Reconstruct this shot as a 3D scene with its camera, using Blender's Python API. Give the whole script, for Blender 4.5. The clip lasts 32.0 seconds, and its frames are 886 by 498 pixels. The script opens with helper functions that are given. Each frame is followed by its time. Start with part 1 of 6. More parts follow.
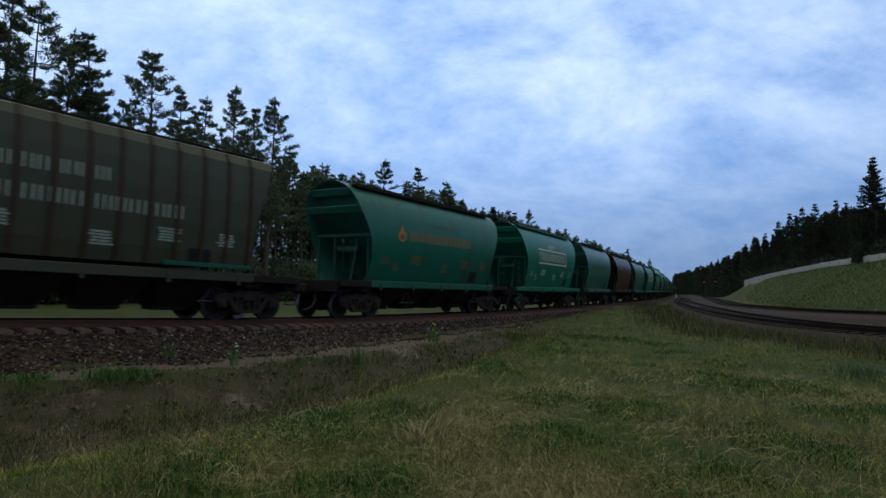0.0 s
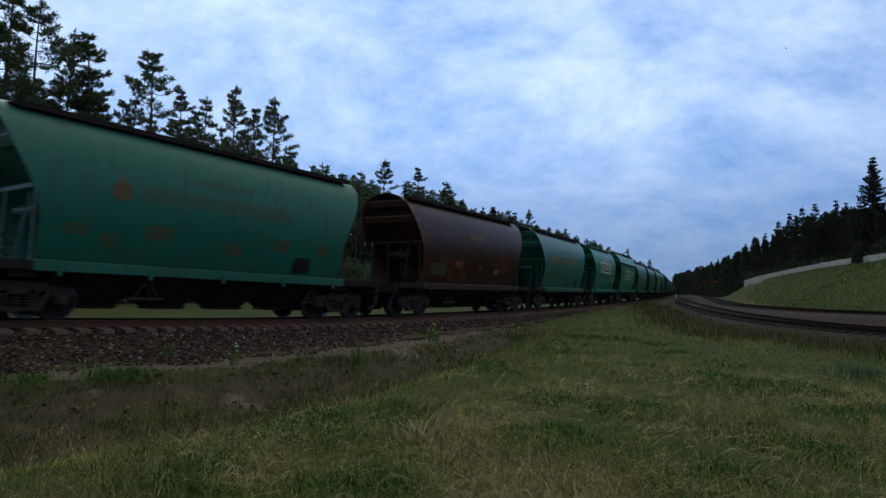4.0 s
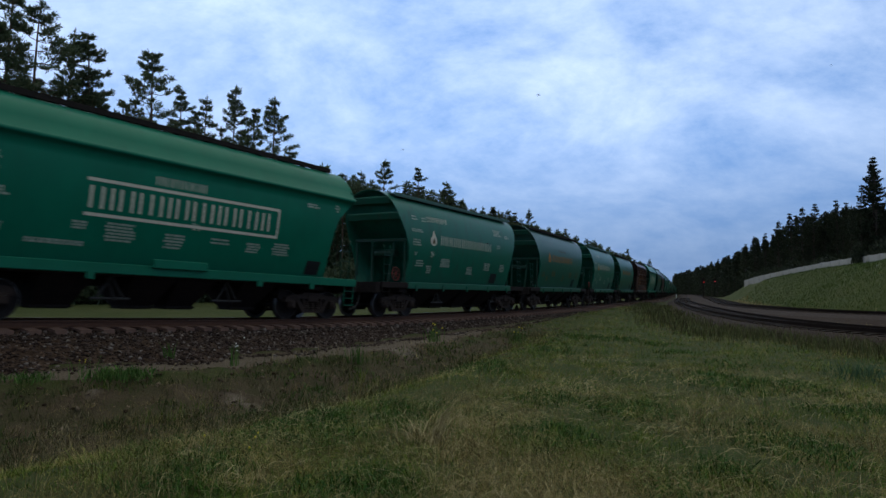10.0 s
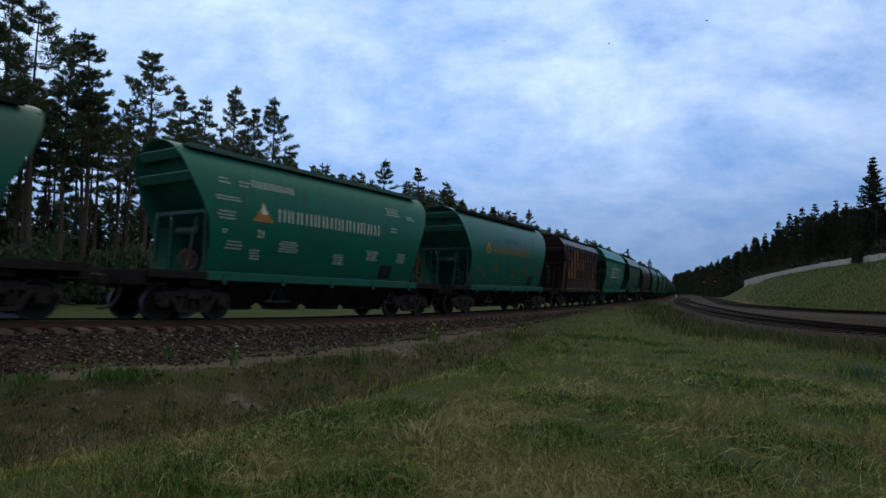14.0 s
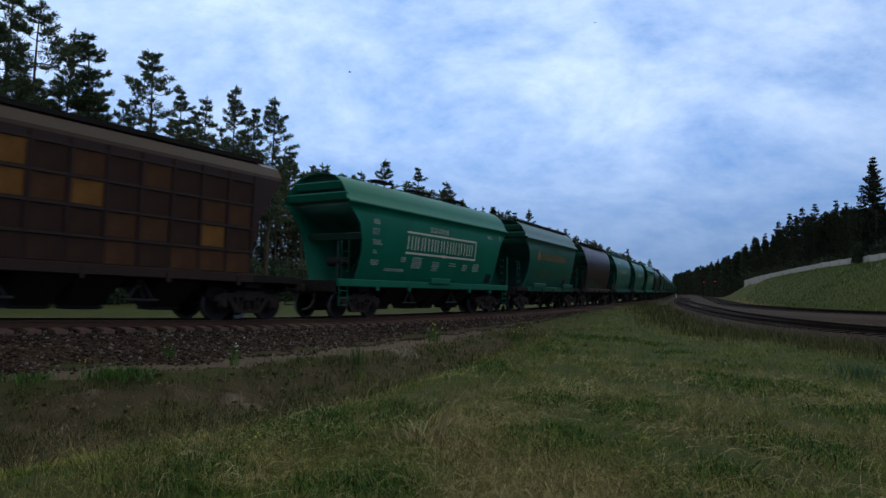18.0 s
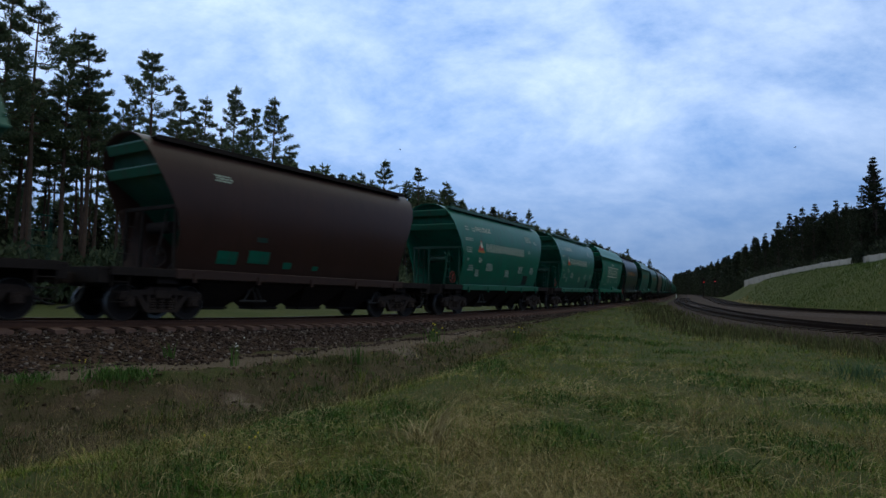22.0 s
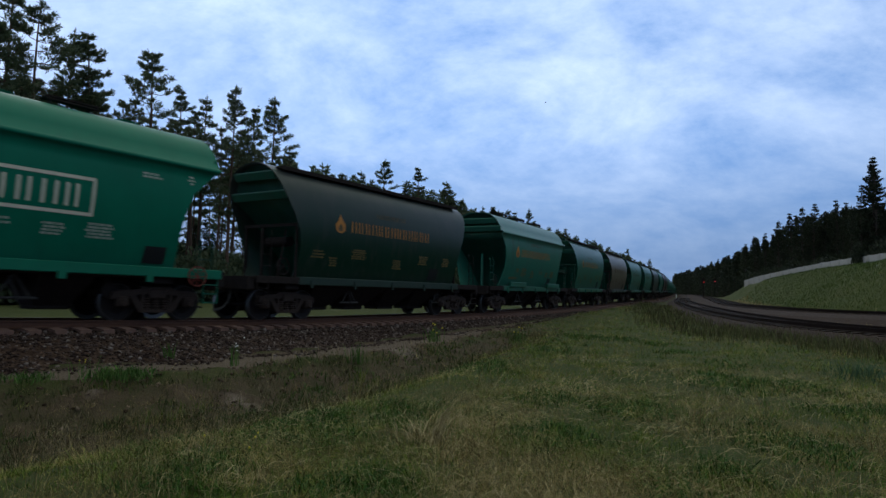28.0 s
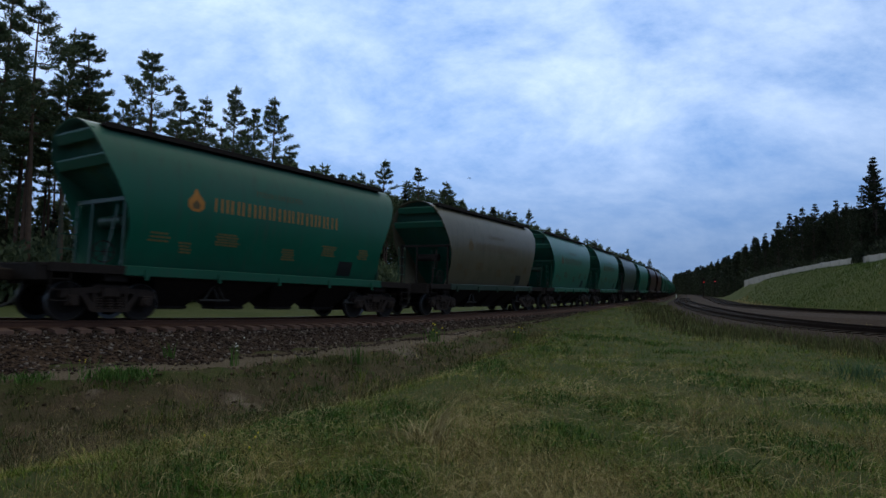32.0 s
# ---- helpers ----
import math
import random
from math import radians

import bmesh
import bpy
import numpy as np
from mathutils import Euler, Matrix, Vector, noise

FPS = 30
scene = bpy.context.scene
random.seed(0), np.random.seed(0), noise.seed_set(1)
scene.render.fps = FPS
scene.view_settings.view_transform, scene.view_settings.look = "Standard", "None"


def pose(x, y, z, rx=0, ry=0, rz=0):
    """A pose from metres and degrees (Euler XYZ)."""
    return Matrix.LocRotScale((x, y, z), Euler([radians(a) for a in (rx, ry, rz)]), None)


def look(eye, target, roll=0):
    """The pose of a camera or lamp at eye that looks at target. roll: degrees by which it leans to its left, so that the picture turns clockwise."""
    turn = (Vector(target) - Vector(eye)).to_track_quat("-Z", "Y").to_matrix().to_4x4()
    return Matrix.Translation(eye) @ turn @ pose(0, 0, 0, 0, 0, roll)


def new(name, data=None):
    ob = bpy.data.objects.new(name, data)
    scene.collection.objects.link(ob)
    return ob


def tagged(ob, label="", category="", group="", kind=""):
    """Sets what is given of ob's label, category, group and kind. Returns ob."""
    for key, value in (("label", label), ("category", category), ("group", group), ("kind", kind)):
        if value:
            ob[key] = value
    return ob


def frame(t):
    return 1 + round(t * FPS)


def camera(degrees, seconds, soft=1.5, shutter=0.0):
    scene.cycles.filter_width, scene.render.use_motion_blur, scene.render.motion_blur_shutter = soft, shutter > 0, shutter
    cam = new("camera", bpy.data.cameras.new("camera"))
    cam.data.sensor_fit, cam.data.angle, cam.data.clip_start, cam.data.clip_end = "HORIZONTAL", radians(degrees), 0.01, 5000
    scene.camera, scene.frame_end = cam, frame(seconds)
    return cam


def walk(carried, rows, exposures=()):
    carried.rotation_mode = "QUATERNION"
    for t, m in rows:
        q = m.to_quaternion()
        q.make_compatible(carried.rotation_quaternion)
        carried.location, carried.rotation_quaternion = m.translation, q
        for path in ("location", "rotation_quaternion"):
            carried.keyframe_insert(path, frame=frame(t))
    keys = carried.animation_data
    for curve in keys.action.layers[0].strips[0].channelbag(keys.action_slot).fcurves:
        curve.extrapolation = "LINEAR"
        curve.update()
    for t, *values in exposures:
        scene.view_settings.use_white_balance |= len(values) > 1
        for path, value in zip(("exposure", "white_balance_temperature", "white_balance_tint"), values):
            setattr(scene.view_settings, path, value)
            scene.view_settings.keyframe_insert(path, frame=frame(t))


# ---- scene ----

# ---------------------------------------------------------------- camera
EYE_Z = 1.095
cam = camera(69.98, 32.0, soft=1.5, shutter=0.35)
STAND = look((0, 0, EYE_Z), (0, 1, EYE_Z + 0.06153), 1.089)
walk(cam, [(0.0, STAND), (32.0, STAND)], exposures=[(0.0, 0.0), (32.0, 0.0)])

# ---------------------------------------------------------------- world and sun
SUN_ELEV, SUN_ROT = radians(28), radians(-42)


def make_world():
    w = bpy.data.worlds.new("dusk_sky")
    scene.world = w
    w.use_nodes = True
    nt = w.node_tree
    nt.nodes.clear()
    n, l = nt.nodes.new, nt.links.new
    out = n("ShaderNodeOutputWorld")
    bg = n("ShaderNodeBackground")
    sky = n("ShaderNodeTexSky")
    sky.sky_type, sky.sun_disc = "NISHITA", False
    sky.sun_elevation, sky.sun_rotation = SUN_ELEV, SUN_ROT
    sky.air_density, sky.dust_density, sky.ozone_density = 1.2, 0.6, 3.0
    tc = n("ShaderNodeTexCoord")
    sep = n("ShaderNodeSeparateXYZ")
    l(tc.outputs["Generated"], sep.inputs[0])
    zc = n("ShaderNodeMath"); zc.operation = "MAXIMUM"; zc.inputs[1].default_value = 0.0
    l(sep.outputs["Z"], zc.inputs[0])
    za = n("ShaderNodeMath"); za.operation = "ADD"; za.inputs[1].default_value = 0.52
    l(zc.outputs[0], za.inputs[0])
    dx = n("ShaderNodeMath"); dx.operation = "DIVIDE"
    dy = n("ShaderNodeMath"); dy.operation = "DIVIDE"
    l(sep.outputs["X"], dx.inputs[0]); l(za.outputs[0], dx.inputs[1])
    l(sep.outputs["Y"], dy.inputs[0]); l(za.outputs[0], dy.inputs[1])
    com = n("ShaderNodeCombineXYZ")
    l(dx.outputs[0], com.inputs[0]); l(dy.outputs[0], com.inputs[1])
    mp = n("ShaderNodeMapping")
    mp.inputs["Rotation"].default_value = (0, 0, radians(38))
    mp.inputs["Scale"].default_value = (1.0, 1.25, 1)
    l(com.outputs[0], mp.inputs[0])
    big = n("ShaderNodeTexNoise")
    big.inputs["Scale"].default_value, big.inputs["Detail"].default_value, big.inputs["Roughness"].default_value = 2.6, 8, 0.60
    big.inputs["Distortion"].default_value = 0.5
    l(mp.outputs[0], big.inputs["Vector"])
    rip = n("ShaderNodeTexNoise")
    rip.inputs["Scale"].default_value, rip.inputs["Detail"].default_value, rip.inputs["Roughness"].default_value = 9.0, 7, 0.66
    l(mp.outputs[0], rip.inputs["Vector"])
    mixf = n("ShaderNodeMath"); mixf.operation = "MULTIPLY_ADD"
    mixf.inputs[1].default_value = 0.46
    l(rip.outputs["Fac"], mixf.inputs[0]); l(big.outputs["Fac"], mixf.inputs[2])
    ramp = n("ShaderNodeValToRGB")
    e = ramp.color_ramp.elements
    e[0].position, e[0].color = 0.55, (0.0, 0.0, 0.0, 1)
    e[1].position, e[1].color = 0.95, (1.0, 1.0, 1.0, 1)
    l(mixf.outputs[0], ramp.inputs[0])
    gain = n("ShaderNodeVectorMath"); gain.operation = "SCALE"; gain.inputs["Scale"].default_value = 0.055
    l(sky.outputs[0], gain.inputs[0])
    # thin overcast over the blue: two cloud tones
    veil = n("ShaderNodeMix"); veil.data_type = "RGBA"
    veil.inputs["Factor"].default_value = 0.88
    veil.inputs["B"].default_value = (0.200, 0.375, 0.745, 1)
    l(gain.outputs[0], veil.inputs["A"])
    cl = n("ShaderNodeMix"); cl.data_type = "RGBA"
    cl.inputs["B"].default_value = (0.56, 0.71, 0.97, 1)
    thin = n("ShaderNodeMapRange")
    thin.interpolation_type = "SMOOTHSTEP"
    thin.inputs[1].default_value, thin.inputs[2].default_value = 0.02, 0.34
    thin.inputs[3].default_value, thin.inputs[4].default_value = 0.40, 1.0
    l(sep.outputs["Z"], thin.inputs[0])
    cover = n("ShaderNodeMath"); cover.operation = "MULTIPLY"
    l(ramp.outputs[0], cover.inputs[0]); l(thin.outputs[0], cover.inputs[1])
    l(cover.outputs[0], cl.inputs["Factor"]); l(veil.outputs["Result"], cl.inputs["A"])
    # the cloud deck thickens overhead and turns a neutral grey-white
    over = n("ShaderNodeMapRange")
    over.interpolation_type = "SMOOTHSTEP"
    over.inputs[1].default_value, over.inputs[2].default_value = 0.42, 0.72
    l(sep.outputs["Z"], over.inputs[0])
    deck = n("ShaderNodeMix"); deck.data_type = "RGBA"
    deck.inputs["B"].default_value = (0.68, 0.76, 0.71, 1)
    l(over.outputs[0], deck.inputs["Factor"]); l(cl.outputs["Result"], deck.inputs["A"])
    l(deck.outputs["Result"], bg.inputs["Color"])
    # dusk: the sky is brightest over the set sun and falls off away from it
    dot = n("ShaderNodeVectorMath"); dot.operation = "DOT_PRODUCT"
    dot.inputs[1].default_value = (math.sin(SUN_ROT), math.cos(SUN_ROT), 0.25)
    l(tc.outputs["Generated"], dot.inputs[0])
    fall = n("ShaderNodeMapRange")
    fall.interpolation_type = "SMOOTHSTEP"
    fall.inputs[1].default_value, fall.inputs[2].default_value = -1.0, 1.0
    fall.inputs[3].default_value, fall.inputs[4].default_value = 0.74, 1.34
    l(dot.outputs["Value"], fall.inputs[0])
    low = n("ShaderNodeMapRange")
    low.interpolation_type = "SMOOTHSTEP"
    low.inputs[1].default_value, low.inputs[2].default_value = -0.02, 0.26
    low.inputs[3].default_value, low.inputs[4].default_value = 0.62, 1.0
    l(sep.outputs["Z"], low.inputs[0])
    both = n("ShaderNodeMath"); both.operation = "MULTIPLY"
    l(fall.outputs[0], both.inputs[0]); l(low.outputs[0], both.inputs[1])
    l(both.outputs[0], bg.inputs["Strength"])
    l(bg.outputs[0], out.inputs[0])


make_world()
sun = new("sun", bpy.data.lights.new("sun", "SUN"))
sun.data.energy, sun.data.angle, sun.data.color = 0.3, radians(30), (1.0, 0.93, 0.84)
sun.matrix_world = look((60 * math.sin(SUN_ROT), 60 * math.cos(SUN_ROT), 60 * math.tan(SUN_ELEV)), (0, 0, 0))

# ---------------------------------------------------------------- material helpers


def mat(name, build):
    m = bpy.data.materials.new(name)
    m.use_nodes = True
    nt = m.node_tree
    b = nt.nodes["Principled BSDF"]
    build(nt, b)
    return m


def ramp_node(nt, stops):
    r = nt.nodes.new("ShaderNodeValToRGB")
    el = r.color_ramp.elements
    while len(el) < len(stops):
        el.new(0.5)
    for e, (p, c) in zip(el, stops):
        e.position, e.color = p, (*c, 1)
    return r


def noise_node(nt, scale, detail=4, rough=0.55, vec=None, stretch=None):
    t = nt.nodes.new("ShaderNodeTexNoise")
    t.inputs["Scale"].default_value, t.inputs["Detail"].default_value, t.inputs["Roughness"].default_value = scale, detail, rough
    if vec is None:
        vec = nt.nodes.new("ShaderNodeTexCoord").outputs["Object"]
    if stretch:
        mp = nt.nodes.new("ShaderNodeMapping")
        mp.inputs["Scale"].default_value = stretch
        nt.links.new(vec, mp.inputs[0])
        vec = mp.outputs[0]
    nt.links.new(vec, t.inputs["Vector"])
    return t.outputs["Fac"]


def mix_color(nt, fac, a, b):
    m = nt.nodes.new("ShaderNodeMix")
    m.data_type = "RGBA"
    for key, v in (("Factor", fac), ("A", a), ("B", b)):
        if isinstance(v, tuple):
            m.inputs[key].default_value = (*v, 1)
        elif isinstance(v, (int, float)):
            m.inputs[key].default_value = v
        else:
            nt.links.new(v, m.inputs[key])
    return m.outputs["Result"]


def math_node(nt, op, a, b=0.0, clamp=False):
    m = nt.nodes.new("ShaderNodeMath")
    m.operation, m.use_clamp = op, clamp
    for i, v in enumerate((a, b)):
        if isinstance(v, (int, float)):
            m.inputs[i].default_value = v
        else:
            nt.links.new(v, m.inputs[i])
    return m.outputs[0]


def bump(nt, b, height, strength=0.3, dist=0.02):
    n = nt.nodes.new("ShaderNodeBump")
    n.inputs["Strength"].default_value, n.inputs["Distance"].default_value = strength, dist
    nt.links.new(height, n.inputs["Height"])
    nt.links.new(n.outputs[0], b.inputs["Normal"])


def paint(name, base, dust=0.25, dust_col=(0.20, 0.21, 0.19), streak=0.25, streak_col=(0.05, 0.045, 0.04), rough=0.34, grime=0.5, patch=0.0, patch_col=(0.14, 0.05, 0.015), wide=5.0):
    """Weathered wagon paint: dust lying on the upper shell, rain streaks, blotches."""
    def build(nt, b):
        co = nt.nodes.new("ShaderNodeTexCoord").outputs["Object"]
        inf = nt.nodes.new("ShaderNodeObjectInfo").outputs["Random"]
        shift = nt.nodes.new("ShaderNodeVectorMath"); shift.operation = "ADD"
        sc = nt.nodes.new("ShaderNodeVectorMath"); sc.operation = "SCALE"
        sc.inputs[0].default_value = (37, 11, 5)
        nt.links.new(inf, sc.inputs["Scale"])
        nt.links.new(co, shift.inputs[0]); nt.links.new(sc.outputs[0], shift.inputs[1])
        v = shift.outputs[0]
        blotch = noise_node(nt, 0.9, 5, 0.6, v)
        fine = noise_node(nt, 14, 5, 0.65, v)
        st = noise_node(nt, 1.0, 4, 0.6, v, (wide, wide, 0.22))
        sepz = nt.nodes.new("ShaderNodeSeparateXYZ")
        nt.links.new(co, sepz.inputs[0])
        c = mix_color(nt, math_node(nt, "MULTIPLY", blotch, 0.85), base, tuple(x * 0.5 for x in base))
        up = nt.nodes.new("ShaderNodeMapRange")
        up.inputs[1].default_value, up.inputs[2].default_value = 2.2, 4.8
        nt.links.new(sepz.outputs["Z"], up.inputs[0])
        upn = math_node(nt, "POWER", up.outputs[0], 1.3)
        df = math_node(nt, "MULTIPLY", math_node(nt, "MULTIPLY", upn, math_node(nt, "ADD", blotch, 0.35)), dust * 1.35, True)
        c = mix_color(nt, df, c, dust_col)
        sr = ramp_node(nt, [(0.52, (0, 0, 0)), (0.72, (1, 1, 1))])
        nt.links.new(st, sr.inputs[0])
        c = mix_color(nt, math_node(nt, "MULTIPLY", sr.outputs[0], streak), c, streak_col)
        if patch:
            pr = ramp_node(nt, [(0.54, (0, 0, 0)), (0.72, (1, 1, 1))])
            nt.links.new(noise_node(nt, 0.75, 6, 0.68, v), pr.inputs[0])
            c = mix_color(nt, math_node(nt, "MULTIPLY", pr.outputs[0], patch), c, patch_col)
        low = nt.nodes.new("ShaderNodeMapRange")
        low.inputs[1].default_value, low.inputs[2].default_value = 1.9, 1.0
        nt.links.new(sepz.outputs["Z"], low.inputs[0])
        c = mix_color(nt, math_node(nt, "MULTIPLY", math_node(nt, "MULTIPLY", low.outputs[0], fine), grime, True), c, (0.055, 0.045, 0.035))
        nt.links.new(c, b.inputs["Base Color"])
        r = math_node(nt, "MULTIPLY_ADD", fine, 0.25)
        nt.nodes[-1].inputs[2].default_value = rough - 0.1
        nt.links.new(r, b.inputs["Roughness"])
        b.inputs["Specular IOR Level"].default_value = 0.13
        bump(nt, b, noise_node(nt, 3.0, 3, 0.5, v, (1.0, 1.0, 0.6)), 0.12, 0.03)
    return mat(name, build)


def plain(name, col, rough=0.6, metal=0.0, vary=0.35, scale=8.0, bumpy=0.2, emit=None, spec=0.25):
    def build(nt, b):
        f = noise_node(nt, scale, 5, 0.6)
        f2 = noise_node(nt, scale * 7, 3, 0.6)
        c = mix_color(nt, f, tuple(x * (1 - vary) for x in col), tuple(min(1, x * (1 + vary)) for x in col))
        nt.links.new(mix_color(nt, math_node(nt, "MULTIPLY", f2, 0.35), c, tuple(x * 0.6 for x in col)), b.inputs["Base Color"])
        b.inputs["Roughness"].default_value, b.inputs["Metallic"].default_value = rough, metal
        b.inputs["Specular IOR Level"].default_value = spec
        if bumpy:
            bump(nt, b, f2, bumpy, 0.01)
        if emit:
            b.inputs["Emission Color"].default_value, b.inputs["Emission Strength"].default_value = (*emit[0], 1), emit[1]
    return mat(name, build)


GREENS = {
    "bright": paint("paint_bright_green", (0.003, 0.165, 0.092), 0.10, (0.03, 0.19, 0.13), 0.16, (0.01, 0.07, 0.045), rough=0.36, grime=0.25),
    "green": paint("paint_green", (0.008, 0.140, 0.084), 0.26, (0.07, 0.175, 0.13), 0.5),
    "dusty": paint("paint_dusty_green", (0.016, 0.145, 0.095), 0.40, (0.10, 0.185, 0.145), 0.5, patch=.2, patch_col=(.07, .05, .03)),
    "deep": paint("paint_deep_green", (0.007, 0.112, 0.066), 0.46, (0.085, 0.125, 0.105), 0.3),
    "dark": paint("paint_blackened_green", (0.006, 0.034, 0.019), 0.7, (0.055, 0.056, 0.050), 0.4),
    "olive": paint("paint_olive_green", (0.064, 0.070, 0.044), 0.35, (0.095, 0.092, 0.066), 0.45, (0.09, 0.035, 0.012), patch=.25, patch_col=(.10, .045, .018)),
    "brown": paint("paint_red_brown", (0.050, 0.018, 0.010), 0.30, (0.050, 0.034, 0.030), 0.5, (0.02, 0.012, 0.009), patch=.75, patch_col=(0.15, 0.045, 0.011)),
    "plum": paint("paint_plum_brown", (0.052, 0.024, 0.018), 0.24, (0.052, 0.035, 0.033), 0.35, (0.02, 0.012, 0.009), patch=.2, patch_col=(.07, .026, .01)),
    "khaki": paint("paint_khaki_dust", (0.115, 0.096, 0.062), 0.5, (0.15, 0.13, 0.09), 0.35, (0.03, 0.035, 0.018), patch=.5, patch_col=(.035, .045, .025)),
    "rusty": paint("paint_rust_streaked_green", (0.008, 0.132, 0.080), 0.22, (0.09, 0.18, 0.13), 0.75, (0.045, 0.035, 0.022), wide=1.6, patch=.1),
    "rust": paint("paint_rusted_olive", (0.060, 0.036, 0.020), 0.2, (0.062, 0.060, 0.045), 0.4, (0.09, 0.035, 0.012), patch=.3),
    # darkened green: the shade of the wagon end recesses is in the colour
    "end": paint("paint_shaded_end_green", (0.005, 0.060, 0.036), 0.2, (0.05, 0.08, 0.065), 0.5),
    "steel": paint("paint_grey_green", (0.022, 0.052, 0.040), 0.6, (0.10, 0.12, 0.105), 0.4),
}
M_DARK = plain("underframe_black", (0.026, 0.020, 0.018), 0.85, 0.0, 0.5, 6, spec=0.06)
M_RIG = plain("worn_lever_steel", (0.05, 0.045, 0.04), 0.6, 0.3, 0.5, 9)
M_BOGIE = plain("bogie_rust_black", (0.036, 0.024, 0.019), 0.7, 0.0, 0.6, 9, spec=0.12)
M_WHEEL = plain("wheel_steel", (0.017, 0.013, 0.012), 0.6, 0.0, 0.5, 12, spec=0.10)
M_TREAD = plain("tyre_worn_steel", (0.13, 0.13, 0.13), 0.35, 0.7, 0.2, 20)
M_WHITE = plain("lettering_white", (0.66, 0.60, 0.46), 0.6, 0, 0.3, 10)
M_MARK = plain("data_mark_grey", (0.34, 0.38, 0.30), 0.65, 0, 0.4, 10)
M_ORANGE = plain("lettering_orange", (0.42, 0.17, 0.035), 0.65, 0, 0.35, 4)
M_YELLOW = plain("lettering_yellow", (0.16, 0.115, 0.04), 0.65, 0, 0.35, 4)
M_FAINT = plain("lettering_faded", (0.11, 0.075, 0.035), 0.7, 0, 0.4, 3)
M_RED = plain("lettering_red", (0.40, 0.05, 0.03), 0.65, 0, 0.3, 5)
M_BLACKPATCH = plain("stencil_black", (0.012, 0.012, 0.012), 0.6, 0, 0.3, 5)
M_REDPAINT = plain("faded_red_paint", (0.17, 0.035, 0.025), 0.7, 0, 0.4, 6)
M_RUBBER = plain("hose_rubber", (0.045, 0.043, 0.04), 0.7, 0, 0.2, 10)
M_RAIL = plain("rail_rust", (0.085, 0.038, 0.023), 0.75, 0.0, 0.4, 10)
M_RAIL_SIDE = plain("dark_rail", (0.016, 0.010, 0.008), 0.8, 0.0, 0.4, 10, spec=0.08)
M_RAILTOP = plain("rail_head_worn", (0.09, 0.075, 0.065), 0.45, 0.6, 0.2, 5)
M_SLEEPER = plain("concrete_sleeper", (0.155, 0.088, 0.066), 0.9, 0, 0.3, 5)
M_SLEEPER_OLD = plain("tarred_sleeper", (0.022, 0.014, 0.010), 0.9, 0, 0.4, 5, spec=0.1)
M_CONCRETE = plain("concrete_panel", (0.29, 0.275, 0.25), 0.9, 0, 0.4, 1.2)
M_BARK = plain("pine_bark", (0.10, 0.062, 0.044), 0.95, 0, 0.5, 2.5, 0.6)
# darker copy of the bark, with the dense wood's shade in its colour
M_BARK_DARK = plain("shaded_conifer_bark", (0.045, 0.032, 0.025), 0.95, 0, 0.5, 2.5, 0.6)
M_POLE = plain("galvanised_pole", (0.2, 0.2, 0.2), 0.6, 0.5, 0.2, 5)
M_REDLAMP = plain("red_signal_lens", (0.3, 0.01, 0.01), 0.3, 0, 0.0, 5, 0, ((1.0, 0.03, 0.04), 7.0))
M_REDDIM = plain("dim_red_signal_lens", (0.3, 0.01, 0.01), 0.3, 0, 0.0, 5, 0, ((1.0, 0.05, 0.05), 1.2))


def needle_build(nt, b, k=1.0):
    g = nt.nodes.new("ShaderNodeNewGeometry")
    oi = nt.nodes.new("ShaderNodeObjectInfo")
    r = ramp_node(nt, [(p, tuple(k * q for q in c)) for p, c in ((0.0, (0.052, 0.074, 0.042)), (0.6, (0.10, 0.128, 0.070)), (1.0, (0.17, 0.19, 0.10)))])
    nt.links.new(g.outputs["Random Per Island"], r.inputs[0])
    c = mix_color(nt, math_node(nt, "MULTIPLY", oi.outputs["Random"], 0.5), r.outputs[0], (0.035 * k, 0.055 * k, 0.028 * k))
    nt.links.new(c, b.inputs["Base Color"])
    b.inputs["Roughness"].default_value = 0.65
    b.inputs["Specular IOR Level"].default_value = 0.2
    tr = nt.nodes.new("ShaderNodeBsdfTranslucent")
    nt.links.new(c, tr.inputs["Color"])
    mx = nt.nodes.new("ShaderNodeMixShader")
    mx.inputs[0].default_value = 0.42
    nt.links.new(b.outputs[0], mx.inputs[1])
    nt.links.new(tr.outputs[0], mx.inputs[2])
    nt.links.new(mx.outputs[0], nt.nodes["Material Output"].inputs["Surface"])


M_NEEDLE = mat("pine_needles", needle_build)
# pine needle colours cut to 0.30: shade of the dense wood painted in
M_FIR = mat("shaded_fir_needles", lambda nt, b: needle_build(nt, b, 0.30))


def grass_build(stops, patchy=0.0, scale=1.1):
    """Blades that differ one by one and, where patchy, in drifts across the meadow."""
    def build(nt, b):
        g = nt.nodes.new("ShaderNodeNewGeometry")
        r = ramp_node(nt, stops)
        f = g.outputs["Random Per Island"]
        if patchy:
            big, small = noise_node(nt, scale, 3, 0.5), noise_node(nt, scale * 4.5, 3, 0.6)
            drift = math_node(nt, "ADD", math_node(nt, "SUBTRACT", big, 0.5), math_node(nt, "MULTIPLY", math_node(nt, "SUBTRACT", small, 0.5), 0.7))
            f = math_node(nt, "ADD", math_node(nt, "MULTIPLY", f, 0.75), math_node(nt, "ADD", math_node(nt, "MULTIPLY", drift, patchy), 0.12), True)
        nt.links.new(f, r.inputs[0])
        nt.links.new(r.outputs[0], b.inputs["Base Color"])
        b.inputs["Roughness"].default_value = 0.75
        b.inputs["Specular IOR Level"].default_value = 0.08
    return build


